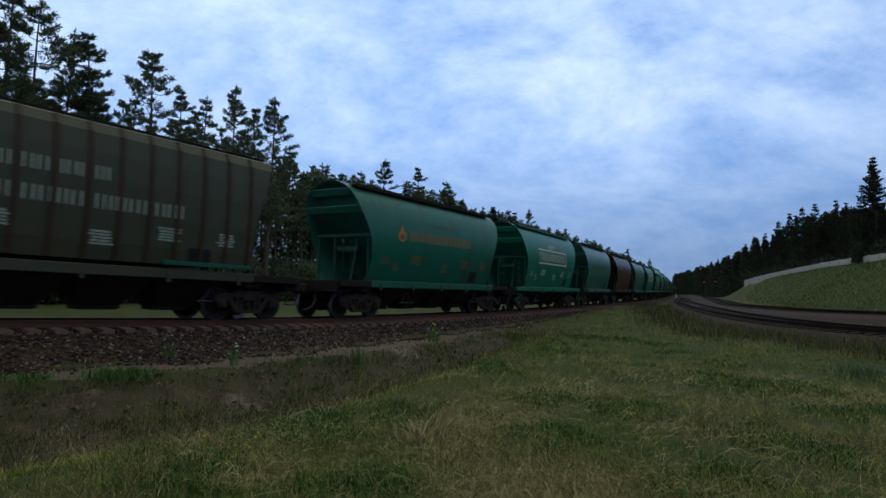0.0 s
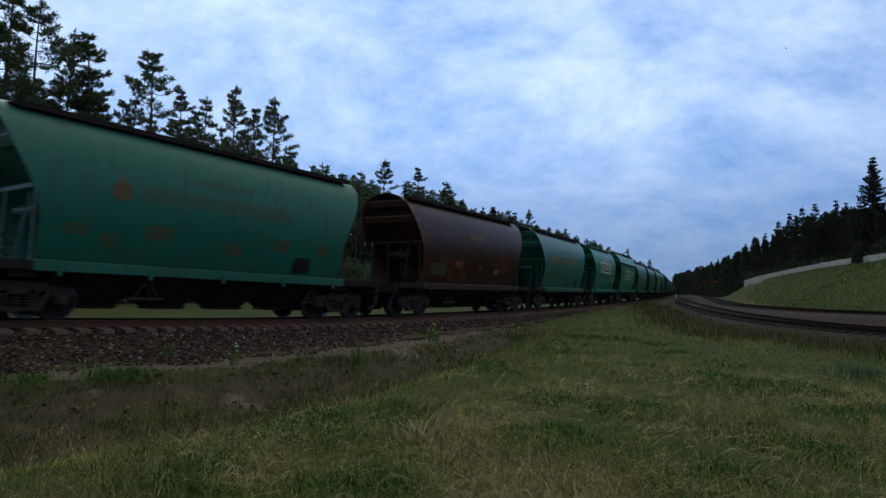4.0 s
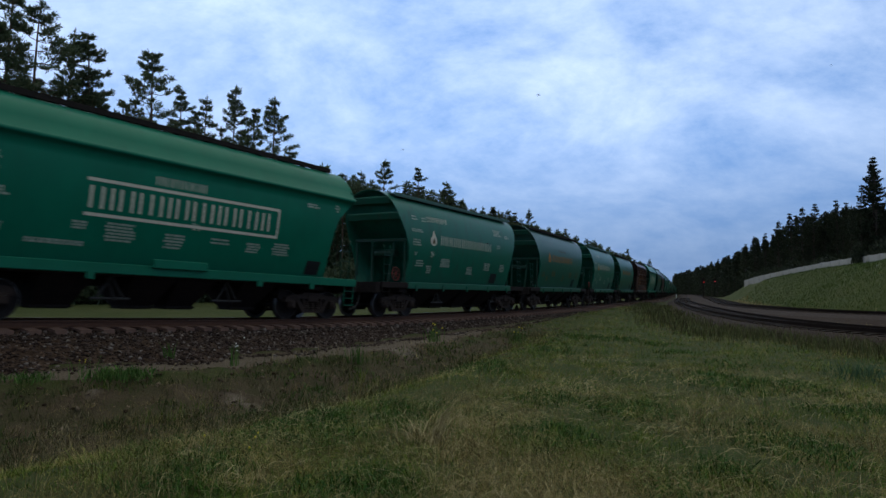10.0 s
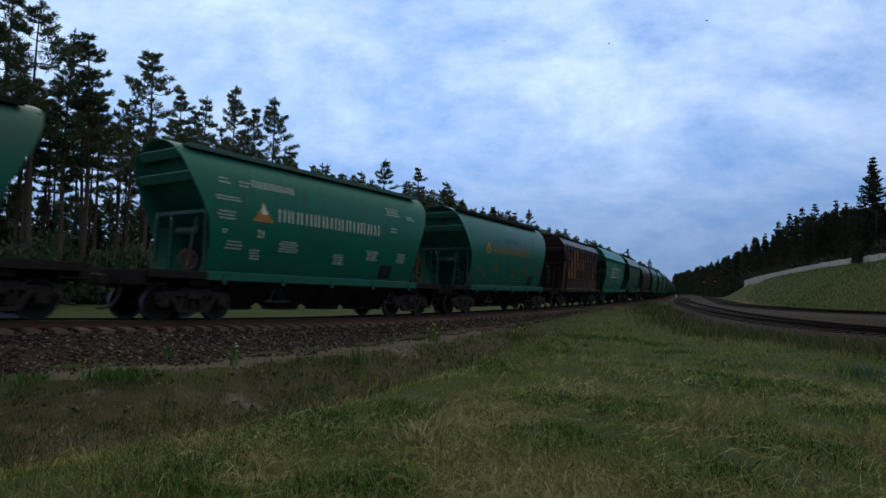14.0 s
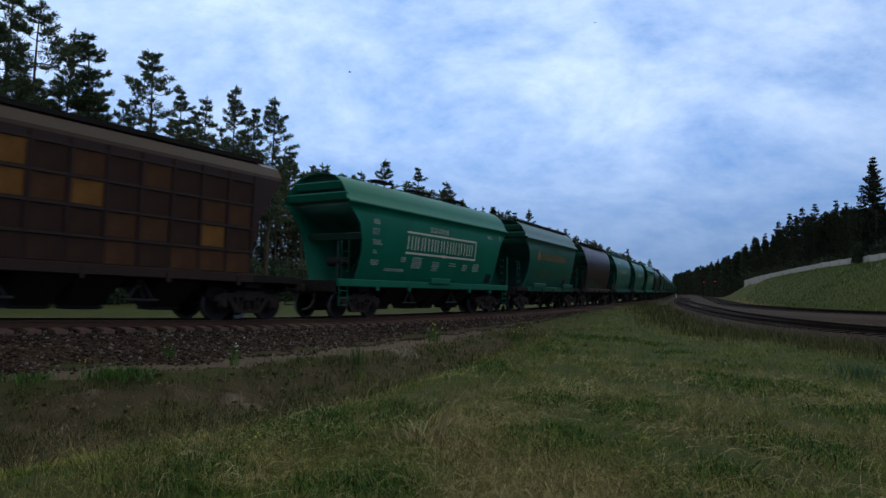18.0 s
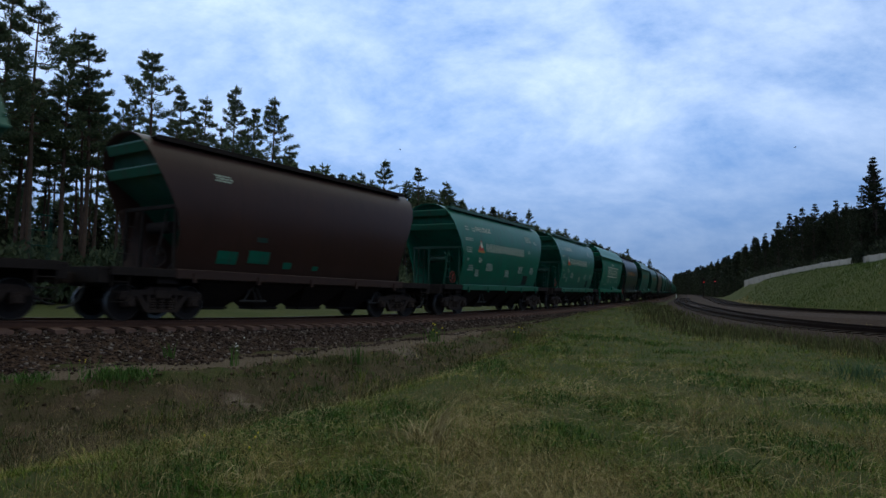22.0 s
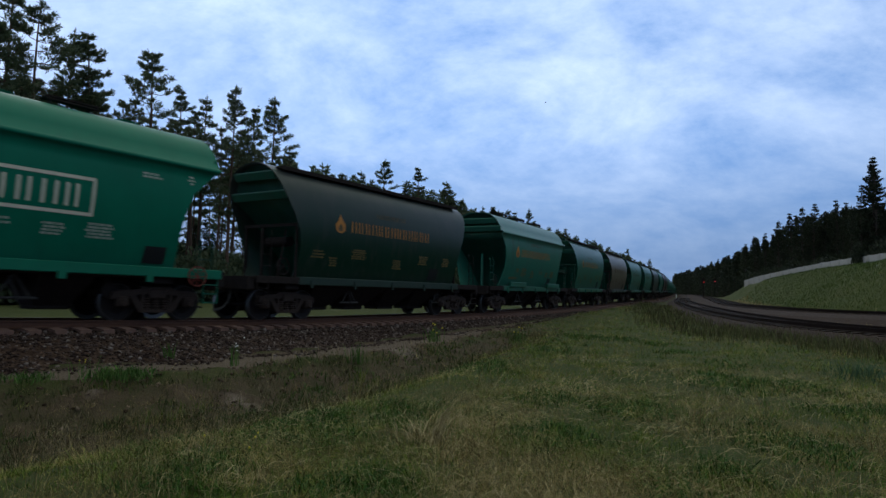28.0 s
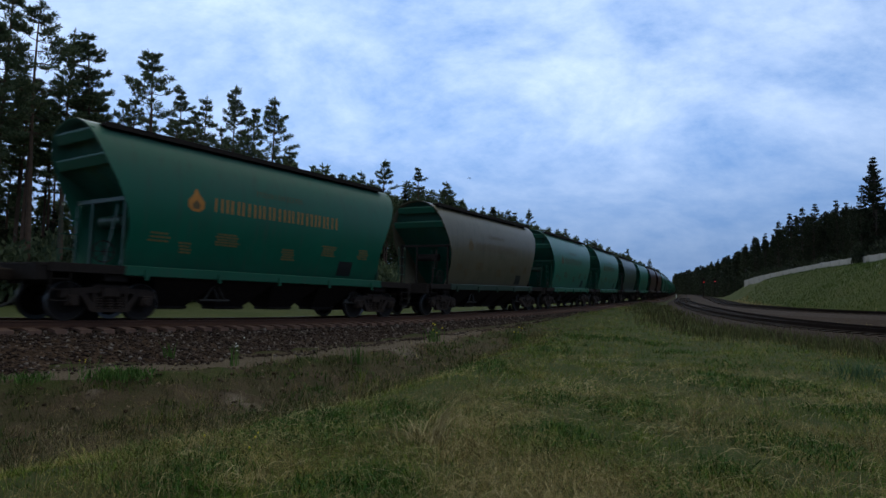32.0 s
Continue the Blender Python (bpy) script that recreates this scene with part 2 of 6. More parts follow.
M_GRASS = mat("grass_blades", grass_build([(0.0, (0.030, 0.066, 0.008)), (0.40, (0.080, 0.132, 0.016)), (0.70, (0.158, 0.166, 0.030)), (0.90, (0.22, 0.175, 0.055)), (1.0, (0.34, 0.27, 0.10))], 1.8))
M_STRAW = mat("straw_blades", grass_build([(0.0, (0.080, 0.060, 0.022)), (0.5, (0.185, 0.140, 0.055)), (0.85, (0.30, 0.235, 0.105)), (1.0, (0.46, 0.37, 0.19))], 1.2, 2.0))
M_WEED = mat("weed_leaves", grass_build([(0.0, (0.035, 0.075, 0.015)), (0.6, (0.06, 0.12, 0.025)), (1.0, (0.10, 0.16, 0.04))]))
M_FLOWER = plain("yellow_flower", (0.5, 0.40, 0.03), 0.6, 0, 0.2, 20)
M_FLOWER2 = plain("white_flower", (0.55, 0.52, 0.48), 0.6, 0, 0.2, 20)
M_STONE = mat("ballast_stone", grass_build([(0.0, (0.017, 0.010, 0.008)), (0.55, (0.042, 0.026, 0.020)), (0.86, (0.085, 0.058, 0.048)), (1.0, (0.20, 0.165, 0.145))]))


def ground_build(nt, b):
    co = nt.nodes.new("ShaderNodeTexCoord").outputs["Object"]
    big = noise_node(nt, 0.22, 5, 0.6, co)
    mid = noise_node(nt, 1.6, 6, 0.65, co)
    fine = noise_node(nt, 22, 5, 0.7, co)
    r1 = ramp_node(nt, [(0.3, (0.034, 0.052, 0.013)), (0.55, (0.056, 0.066, 0.020)), (0.75, (0.098, 0.086, 0.036))])
    nt.links.new(math_node(nt, "ADD", math_node(nt, "MULTIPLY", big, 0.55), math_node(nt, "MULTIPLY", mid, 0.45)), r1.inputs[0])
    c = mix_color(nt, math_node(nt, "MULTIPLY", fine, 0.55), r1.outputs[0], (0.045, 0.042, 0.014))
    at = nt.nodes.new("ShaderNodeAttribute")
    at.attribute_name = "bare"
    soil = ramp_node(nt, [(0.25, (0.036, 0.025, 0.015)), (0.6, (0.088, 0.062, 0.040)), (0.8, (0.19, 0.14, 0.098))])
    nt.links.new(math_node(nt, "ADD", math_node(nt, "MULTIPLY", mid, 0.6), math_node(nt, "MULTIPLY", fine, 0.4)), soil.inputs[0])
    edge = math_node(nt, "MULTIPLY", math_node(nt, "ADD", math_node(nt, "SUBTRACT", mid, 0.5), at.outputs["Fac"]), 1.6, True)
    f = math_node(nt, "MULTIPLY", edge, math_node(nt, "GREATER_THAN", at.outputs["Fac"], 0.02))
    sand = math_node(nt, "MULTIPLY", math_node(nt, "SUBTRACT", at.outputs["Fac"], 0.72), 5.0, True)
    soilc = mix_color(nt, math_node(nt, "MULTIPLY", sand, math_node(nt, "ADD", mid, 0.2)), soil.outputs[0], (0.20, 0.155, 0.122))
    nt.links.new(mix_color(nt, f, c, soilc), b.inputs["Base Color"])
    b.inputs["Roughness"].default_value = 0.95
    b.inputs["Specular IOR Level"].default_value = 0.1
    bump(nt, b, math_node(nt, "ADD", fine, mid), 0.8, 0.06)


M_GROUND = mat("meadow_ground", ground_build)


def gravel_build(nt, b):
    co = nt.nodes.new("ShaderNodeTexCoord").outputs["Object"]
    v = nt.nodes.new("ShaderNodeTexVoronoi")
    v.inputs["Scale"].default_value = 16
    nt.links.new(co, v.inputs["Vector"])
    r = ramp_node(nt, [(0.0, (0.020, 0.011, 0.007)), (0.6, (0.050, 0.028, 0.018)), (1.0, (0.11, 0.068, 0.047))])
    sp = nt.nodes.new("ShaderNodeSeparateColor")
    nt.links.new(v.outputs["Color"], sp.inputs[0])
    nt.links.new(sp.outputs[0], r.inputs[0])
    nt.links.new(mix_color(nt, math_node(nt, "MULTIPLY", noise_node(nt, 0.8, 5, 0.6, co), 0.6), r.outputs[0], (0.045, 0.022, 0.012)), b.inputs["Base Color"])
    b.inputs["Specular IOR Level"].default_value = 0.15
    b.inputs["Roughness"].default_value = 0.9
    bump(nt, b, v.outputs["Distance"], 1.0, 0.04)


M_GRAVEL = mat("ballast_gravel", gravel_build)


def old_gravel_build(nt, b):
    co = nt.nodes.new("ShaderNodeTexCoord").outputs["Object"]
    f = noise_node(nt, 9, 6, 0.75, co)
    r = ramp_node(nt, [(0.3, (0.018, 0.011, 0.009)), (0.55, (0.044, 0.029, 0.023)), (0.75, (0.080, 0.060, 0.050))])
    nt.links.new(f, r.inputs[0])
    nt.links.new(mix_color(nt, math_node(nt, "MULTIPLY", noise_node(nt, 0.5, 4, 0.6, co), 0.6), r.outputs[0], (0.052, 0.038, 0.030)), b.inputs["Base Color"])
    b.inputs["Specular IOR Level"].default_value = 0.08
    b.inputs["Roughness"].default_value = 0.95
    bump(nt, b, f, 1.0, 0.05)


M_GRAVEL_OLD = mat("old_oily_ballast", old_gravel_build)

# ---------------------------------------------------------------- tracks in plan


def smooth(a, b, x):
    t = np.clip((np.asarray(x, float) - a) / (b - a), 0, 1)
    return t * t * (3 - 2 * t)


class Line:
    """A track centre line: arrays over arc length s, growing away from the camera."""

    def __init__(self, s, x, y, z):
        self.s, self.x, self.y, self.z = s, x, y, z
        self.grade = None
        self.th = np.unwrap(np.arctan2(np.gradient(x, s), np.gradient(y, s)))

    def at(self, s, off=0.0):
        x, y, th = (np.interp(s, self.s, a) for a in (self.x, self.y, self.th))
        return x + off * np.cos(th), y - off * np.sin(th), th

    def lift(self, s):
        """Height of the rail head along the line above its datum."""
        return self.z if self.grade is None else self.z + np.interp(s, self.s, self.grade)

    def side(self, X, Y):
        """Arc length and signed distance (positive to the right) of points."""
        X, Y = np.asarray(X, float), np.asarray(Y, float)
        ss, dd = np.empty(X.shape), np.empty(X.shape)
        step = 4
        xs, ys, th, s = self.x[::step], self.y[::step], self.th[::step], self.s[::step]
        for i in range(0, X.size, 4000):
            px, py = X.flat[i:i + 4000], Y.flat[i:i + 4000]
            k = np.argmin((px[:, None] - xs) ** 2 + (py[:, None] - ys) ** 2, axis=1)
            ax, ay = px - xs[k], py - ys[k]
            dd.flat[i:i + 4000] = ax * np.cos(th[k]) - ay * np.sin(th[k])
            ss.flat[i:i + 4000] = s[k] + ax * np.sin(th[k]) + ay * np.cos(th[k])
        return ss, dd


def main_line():
    s = np.arange(-60, 900, 0.5)
    k = np.interp(s, [-16, 20, 60, 110, 180], [0.00628, -0.00730, -0.00007, -0.00088, 0.0])
    th = np.concatenate([[0], np.cumsum((k[1:] + k[:-1]) * 0.25)])
    th += 0.63273 - th[120]
    m = (th[1:] + th[:-1]) / 2
    x = np.concatenate([[0], np.cumsum(np.sin(m) * 0.5)])
    y = np.concatenate([[0], np.cumsum(np.cos(m) * 0.5)])
    x += -17.187 * math.cos(0.63273) - x[120]
    y += 17.187 * math.sin(0.63273) - y[120]
    line = Line(s, x, y, 0.0)
    # the line falls gently away from the viewer
    g = np.interp(s, [-12, 4, 9, 14, 20, 30, 60, 160, 300], [0.34, 0.235, 0.08, -0.05, -0.10, -0.14, -0.15, -0.10, 0.0])
    line.grade = np.convolve(np.pad(g, 6, mode="edge"), np.ones(13) / 13, mode="valid")
    return line


def spline_line(pts, z):
    p = np.array([2 * np.array(pts[0]) - pts[1], *pts, 2 * np.array(pts[-1]) - pts[-2]], float)
    out = []
    for i in range(1, len(p) - 2):
        for t in np.arange(0, 1, 0.02):
            out.append(0.5 * (2 * p[i] + (p[i + 1] - p[i - 1]) * t + (2 * p[i - 1] - 5 * p[i] + 4 * p[i + 1] - p[i + 2]) * t * t
                              + (3 * p[i] - p[i - 1] - 3 * p[i + 1] + p[i + 2]) * t ** 3))
    out = np.array(out)
    d = np.concatenate([[0], np.cumsum(np.hypot(*np.diff(out, axis=0).T))])
    s = np.arange(0, d[-1], 0.5)
    return Line(s, np.interp(s, d, out[:, 0]), np.interp(s, d, out[:, 1]), z)


MAIN = main_line()
SIDE_A = spline_line([(38, 2), (27, 8), (19.5, 14.5), (15.8, 21), (15.2, 27.5), (17, 37), (19.9, 47), (25.6, 65), (33.6, 88), (44, 116), (57, 150), (111, 292), (330, 880)], 0.0)
SIDE_B = spline_line([(74, 24), (52, 28), (37, 33.5), (28.5, 40.5), (26.2, 47), (28.3, 60), (33, 73), (40.3, 92), (50, 116), (62.5, 148.5), (116, 290), (335, 878)], 0.12)

# ---------------------------------------------------------------- mesh helpers


def mesh_from(name, verts, faces, mats=(), smooth_on=False):
    me = bpy.data.meshes.new(name)
    me.from_pydata([tuple(v) for v in verts], [], [tuple(f) for f in faces])
    for m in mats:
        me.materials.append(m)
    if smooth_on:
        me.polygons.foreach_set("use_smooth", [True] * len(me.polygons))
    me.update()
    return me


def bm_mesh(name, bm, smooth_on=False):
    me = bpy.data.meshes.new(name)
    bm.to_mesh(me)
    bm.free()
    if smooth_on:
        me.polygons.foreach_set("use_smooth", [True] * len(me.polygons))
    return me


def add_box(bm, x0, x1, y0, y1, z0, z1, bev=0.0):
    r = bmesh.ops.create_cube(bm, size=1, matrix=Matrix.LocRotScale(((x0 + x1) / 2, (y0 + y1) / 2, (z0 + z1) / 2), None, (x1 - x0, y1 - y0, z1 - z0)))
    if bev:
        ed = list({e for v in r["verts"] for e in v.link_edges})
        bmesh.ops.bevel(bm, geom=ed, offset=bev, segments=1, affect="EDGES")
    return r


def add_tube(bm, pts, rad, sides=6):
    """A tube along points; rad: one radius or one a point."""
    pts = [Vector(p) for p in pts]
    rads = rad if isinstance(rad, (list, tuple)) else [rad] * len(pts)
    rings = []
    for i, p in enumerate(pts):
        d = (pts[min(i + 1, len(pts) - 1)] - pts[max(i - 1, 0)]).normalized()
        a = d.orthogonal().normalized() if i == 0 else (a - d * a.dot(d)).normalized()
        b = d.cross(a)
        rings.append([bm.verts.new(p + (a * math.cos(2 * math.pi * k / sides) + b * math.sin(2 * math.pi * k / sides)) * rads[i]) for k in range(sides)])
    for r0, r1 in zip(rings, rings[1:]):
        for k in range(sides):
            bm.faces.new((r0[k], r0[(k + 1) % sides], r1[(k + 1) % sides], r1[k]))
    bm.faces.new(rings[0][::-1])
    bm.faces.new(rings[-1])


def add_prism(bm, outline, axis, a, b):
    """Extrude an outline (pairs) along axis 'x' or 'y' from a to b."""
    def v(p, q):
        return bm.verts.new((q, p[0], p[1]) if axis == "x" else (p[0], q, p[1]))
    f0, f1 = [v(p, a) for p in outline], [v(p, b) for p in outline]
    bm.faces.new(f0)
    bm.faces.new(f1[::-1])
    for i in range(len(outline)):
        j = (i + 1) % len(outline)
        bm.faces.new((f0[j], f0[i], f1[i], f1[j]))
    bmesh.ops.recalc_face_normals(bm, faces=bm.faces[:])


def add_disc(bm, c, r0, y0, y1, seg=24, r1=None):
    """A wheel-like disc about the y axis."""
    r1 = r0 if r1 is None else r1
    a, b = [], []
    for k in range(seg):
        t = 2 * math.pi * k / seg
        a.append(bm.verts.new((c[0] + r0 * math.cos(t), y0, c[2] + r0 * math.sin(t))))
        b.append(bm.verts.new((c[0] + r1 * math.cos(t), y1, c[2] + r1 * math.sin(t))))
    bm.faces.new(a)
    bm.faces.new(b[::-1])
    for k in range(seg):
        bm.faces.new((a[(k + 1) % seg], a[k], b[k], b[(k + 1) % seg]))


CACHE = {}


def cached(key, build, smooth_on=False):
    """A mesh made once; its look is set object by object."""
    if key not in CACHE:
        bm = bmesh.new()
        build(bm)
        bmesh.ops.recalc_face_normals(bm, faces=bm.faces[:])
        me = bm_mesh(key, bm, smooth_on)
        me.materials.append(M_DARK)
        CACHE[key] = me
    return CACHE[key]


def part(name, me, material, parent, label="", at=None):
    ob = new(name, me)
    ob.parent = parent
    if at is not None:
        ob.matrix_basis = at
    ob.material_slots[0].link = "OBJECT"
    ob.material_slots[0].material = material
    if label:
        ob["label"] = label
    return ob

# ---------------------------------------------------------------- ground


def ballast_foot(s):
    """Where the ballast ends beside the meadow."""
    return np.interp(s, [0, 5, 7, 9, 12, 16, 20, 25, 38], [3.1, 3.3, 3.85, 4.3, 4.2, 3.75, 3.2, 2.9, 2.2])


def path_edge(s):
    """The outer lip of the sandy path at the foot of the ballast."""
    return np.interp(s, [0, 4.4, 6, 8, 10.4, 13, 16, 21, 26, 38], [4.4, 4.6, 5.3, 5.7, 5.8, 5.8, 5.4, 4.4, 3.5, 2.3])


def green_edge(s):
    """Where the grown-over ditch gives way to the meadow."""
    return np.interp(s, [0, 3, 5, 7, 9, 11, 17, 22, 26, 38], [9.8, 10.0, 10.1, 9.8, 9.4, 8.9, 7.3, 6.0, 4.8, 3.0])


def on_bank(s, d):
    return smooth(0.0, 0.5, d - path_edge(s)) * smooth(0.5, -0.7, d - green_edge(s)) * smooth(32, 18, s)


def relief(X, Y):
    """Ground height and bareness; z = 0 is the rail head of the main line."""
    X, Y = np.asarray(X, float), np.asarray(Y, float)
    s, d = MAIN.side(X, Y)
    z = np.full(X.shape, -0.6)
    z += 0.05 * np.sin(X * 0.9 + 1.3 * np.sin(Y * 0.5)) * np.cos(Y * 0.7 + X * 0.2)
    near = smooth(32, 15, s)
    pe, ge = path_edge(s), green_edge(s)
    ditch = smooth(0, 2.1, d - pe) * smooth(1.2, -1.5, d - ge) * near
    z -= 0.62 * ditch
    z -= 0.20 * smooth(0, .3, d - pe) * smooth(2.6, .8, d - pe) * near
    z += 0.075 * near * smooth(0, .6, d - pe) * smooth(.5, -1.0, d - ge) * (np.sin(X * 5.3 + 2 * np.sin(Y * 3.1)) * np.cos(Y * 4.7 + X) + .6 * np.sin(X * 9.7 - Y * 7.3))
    ledge = smooth(-.3, 0, d - ballast_foot(s)) * smooth(.12, -.12, d - pe - .12 * np.sin(s * 2.3) - .08 * np.sin(s * 6.1)) * smooth(36, 26, s)
    z = z * (1 - ledge) + (-0.68 + 0.03 * np.sin(s * 2.1)) * ledge
    far = smooth(25, 50, s)
    z += 0.30 * far * smooth(1.6, 3.0, d) * smooth(14, 8, d)
    z = np.where((d > -3.6) & (d < ballast_foot(s) - .35), -0.78, z)
    bank = on_bank(s, d)
    bare = np.clip(0.82 * ledge + 0.50 * bank * (1 - ledge), 0, 1)
    for cx, cy, r in ((-3.43, 12.0, .62), (-4.0, 12.3, .45), (-2.9, 12.3, .42), (-6.0, 11.2, .3), (-1.2, 18.2, 1.1), (-.3, 20.6, .8)):
        bare = np.maximum(bare, .92 * smooth(r * 1.3, r * .4, np.hypot(X - cx, Y - cy)))
    for line in (SIDE_A, SIDE_B):
        _, e = line.side(X, Y)
        m = smooth(4.2, 2.6, np.abs(e))
        z = z * (1 - m) + (line.z - 0.62) * m
        bare = np.maximum(bare, 0.5 * smooth(2.6, 1.9, np.abs(e)))
    ramp = np.interp(Y, [-40, 40, 70, 78, 88, 103, 125, 160, 200, 260], [8.0, 6.6, 5.5, 5.45, 5.3, 4.65, 3.55, 1.6, 0.4, 0.0])
    foot = np.interp(Y, [40, 70, 88, 103, 125], [18.0, 16.0, 13.0, 9.8, 6.2])
    hill = ramp * smooth(0, 1, (e - 2.8) / (foot - 2.8)) * (Y > -60)
    return z + hill, bare


def build_ground():
    u = np.linspace(-1, 1, 341)
    gx = 9.0 * np.sinh(6.0 * u)
    v = np.linspace(-0.62, 1, 360)
    gy = 8.0 + 9.0 * np.sinh(6.3 * v)
    X, Y = np.meshgrid(gx, gy)
    Z, bare = relief(X, Y)
    rng = np.random.default_rng(5)
    Z += rng.normal(0, 0.012, Z.shape) * (np.hypot(X, Y) < 40)
    n, m = X.shape
    idx = np.arange(n * m).reshape(n, m)
    quads = np.stack([idx[:-1, :-1], idx[:-1, 1:], idx[1:, 1:], idx[1:, :-1]], -1).reshape(-1, 4)
    me = bpy.data.meshes.new("ground")
    me.vertices.add(n * m)
    me.vertices.foreach_set("co", np.stack([X, Y, Z], -1).reshape(-1))
    me.loops.add(quads.size)
    me.loops.foreach_set("vertex_index", quads.reshape(-1).astype(np.int32))
    me.polygons.add(len(quads))
    me.polygons.foreach_set("loop_start", np.arange(0, quads.size, 4, dtype=np.int32))
    me.update(calc_edges=True)
    me.polygons.foreach_set("use_smooth", [True] * len(quads))
    at = me.attributes.new("bare", "FLOAT", "POINT")
    at.data.foreach_set("value", bare.reshape(-1))
    me.materials.append(M_GROUND)
    tagged(new("ground", me), "mown meadow of green and straw-dry grass", "ground", kind="structure")


build_ground()


def ground_z(x, y):
    return float(relief(np.array([x]), np.array([y]))[0][0])


# ---------------------------------------------------------------- tracks


def sweep(name, line, s0, s1, step, profile, mats, closed=False):
    """Sweep a profile of (offset, z) pairs, or a function of s that gives one, along a line."""
    ss = np.arange(s0, s1 + 1e-6, step)
    verts, faces = [], []
    for i, s in enumerate(ss):
        pr = profile(s) if callable(profile) else profile
        x, y, th = line.at(s)
        for o, z in pr:
            verts.append((x + o * math.cos(th), y - o * math.sin(th), z + float(line.lift(s))))
    k = len(pr)
    for i in range(len(ss) - 1):
        for j in range(k if closed else k - 1):
            a, b = i * k + j, i * k + (j + 1) % k
            faces.append((a, b, b + k, a + k))
    me = mesh_from(name, verts, faces, mats)
    return me


def rail_profile(c):
    return [(c - .075, -.18), (c + .075, -.18), (c + .075, -.165), (c + .012, -.14), (c + .012, -.045), (c + .037, -.035), (c + .037, 0), (c - .037, 0),
            (c - .037, -.035), (c - .012, -.045), (c - .012, -.14), (c - .075, -.165)]


def sleeper_mesh():
    bm = bmesh.new()
    add_prism(bm, [(-1.35, -.40), (1.35, -.40), (1.35, -.20), (.95, -.165), (.55, -.165), (.3, -.20), (-.3, -.20), (-.55, -.165), (-.95, -.165), (-1.35, -.20)], "x", -.13, .13)
    me = bm_mesh("sleeper", bm)
    me.materials.append(M_SLEEPER)
    return me


SLEEPER = sleeper_mesh()


def build_track(line, label, s0, s1, single, shoulder, tie=None):
    me = sweep("ballast_bed", line, s0, s1, 1.0, shoulder, [M_GRAVEL_OLD if tie else M_GRAVEL])
    bed = tagged(new("ballast_bed", me), label, "railway track", kind="structure")
    for c in (-0.7975, 0.7975):
        r = sweep("rail", line, s0, s1, 1.0, rail_profile(c), [M_RAIL_SIDE if tie else M_RAIL, M_RAILTOP], True)
        k = 12
        for p in r.polygons:
            p.material_index = 1 if (single and p.index % k == 6) else 0
        ob = new("rail", r)
        ob.parent = bed
    rest = []
    n = 0
    for s in np.arange(s0 + 1, s1, 0.55):
        x, y, th = line.at(s)
        if single and single[0] <= s <= single[1]:
            ob = new("sleeper", SLEEPER)
            ob.parent = bed
            ob.matrix_basis = pose(x, y, float(line.lift(s)), 0, 0, 90 - math.degrees(th))
        elif s < 170:
            rest.append((x, y, th, float(line.lift(s))))
    if rest:
        vs, fs = [], []
        base = [tuple(v.co) for v in SLEEPER.vertices]
        bf = [tuple(p.vertices) for p in SLEEPER.polygons]
        for x, y, th, up in rest:
            o = len(vs)
            c, q = math.sin(th), math.cos(th)
            vs += [(x + c * a - q * b, y + q * a + c * b, up + z) for a, b, z in base]
            fs += [tuple(i + o for i in f) for f in bf]
        ob = new("sleepers", mesh_from("sleepers", vs, fs, [tie or M_SLEEPER]))
        ob.parent = bed
        tagged(ob, kind="stuff")
    return bed


SHOULDER_D, SHOULDER_Z = (-1.5, -1.2, -.9, .9, 1.2, 1.5, 1.9), (-.34, -.27, -.225, -.225, -.27, -.33, -.37)


def main_shoulder(s):
    w = float(ballast_foot(s))
    g = float(MAIN.lift(s))
    return [(-3.6, -.80 - g), (-2.9, -.70 - g), *zip(SHOULDER_D, SHOULDER_Z), (1.9 + (w - 1.9) * .55, -.56 - g * .5), (w, -.71 - g), (w + .3, -.82 - g)]


SIDE_SHOULDER = [(-2.5, -.70), (-1.45, -.235), (-.9, -.21), (.9, -.21), (1.6, -.225), (3.6, -.34), (4.4, -.70)]
FAR_SHOULDER = [(-6.4, -.70), (-5.2, -.36), (-1.6, -.225), (-.9, -.21), (.9, -.21), (1.5, -.225), (2.3, -.66)]
build_track(MAIN, "rusty rails on concrete sleepers in brown ballast", -24, 620, (-14, 92), main_shoulder)
build_track(SIDE_A, "curving pair of dark rails in brown ballast", 4, 560, None, SIDE_SHOULDER, M_SLEEPER_OLD)
build_track(SIDE_B, "second curving pair of dark rails in ballast", 4, 560, None, FAR_SHOULDER, M_SLEEPER_OLD)


def scatter_mesh(name, co, tris, material, label, category):
    """co: (n, k, 3) corners of n pieces; tris: index triples inside a piece."""
    n, k, _ = co.shape
    t = (np.array(tris)[None] + (np.arange(n) * k)[:, None, None]).reshape(-1).astype(np.int32)
    me = bpy.data.meshes.new(name)
    me.vertices.add(n * k)
    me.vertices.foreach_set("co", co.reshape(-1))
    me.loops.add(len(t))
    me.loops.foreach_set("vertex_index", t)
    me.polygons.add(len(t) // 3)
    me.polygons.foreach_set("loop_start", np.arange(0, len(t), 3, dtype=np.int32))
    me.update(calc_edges=True)
    me.materials.append(material)
    return tagged(new(name, me), label, category, kind="stuff")


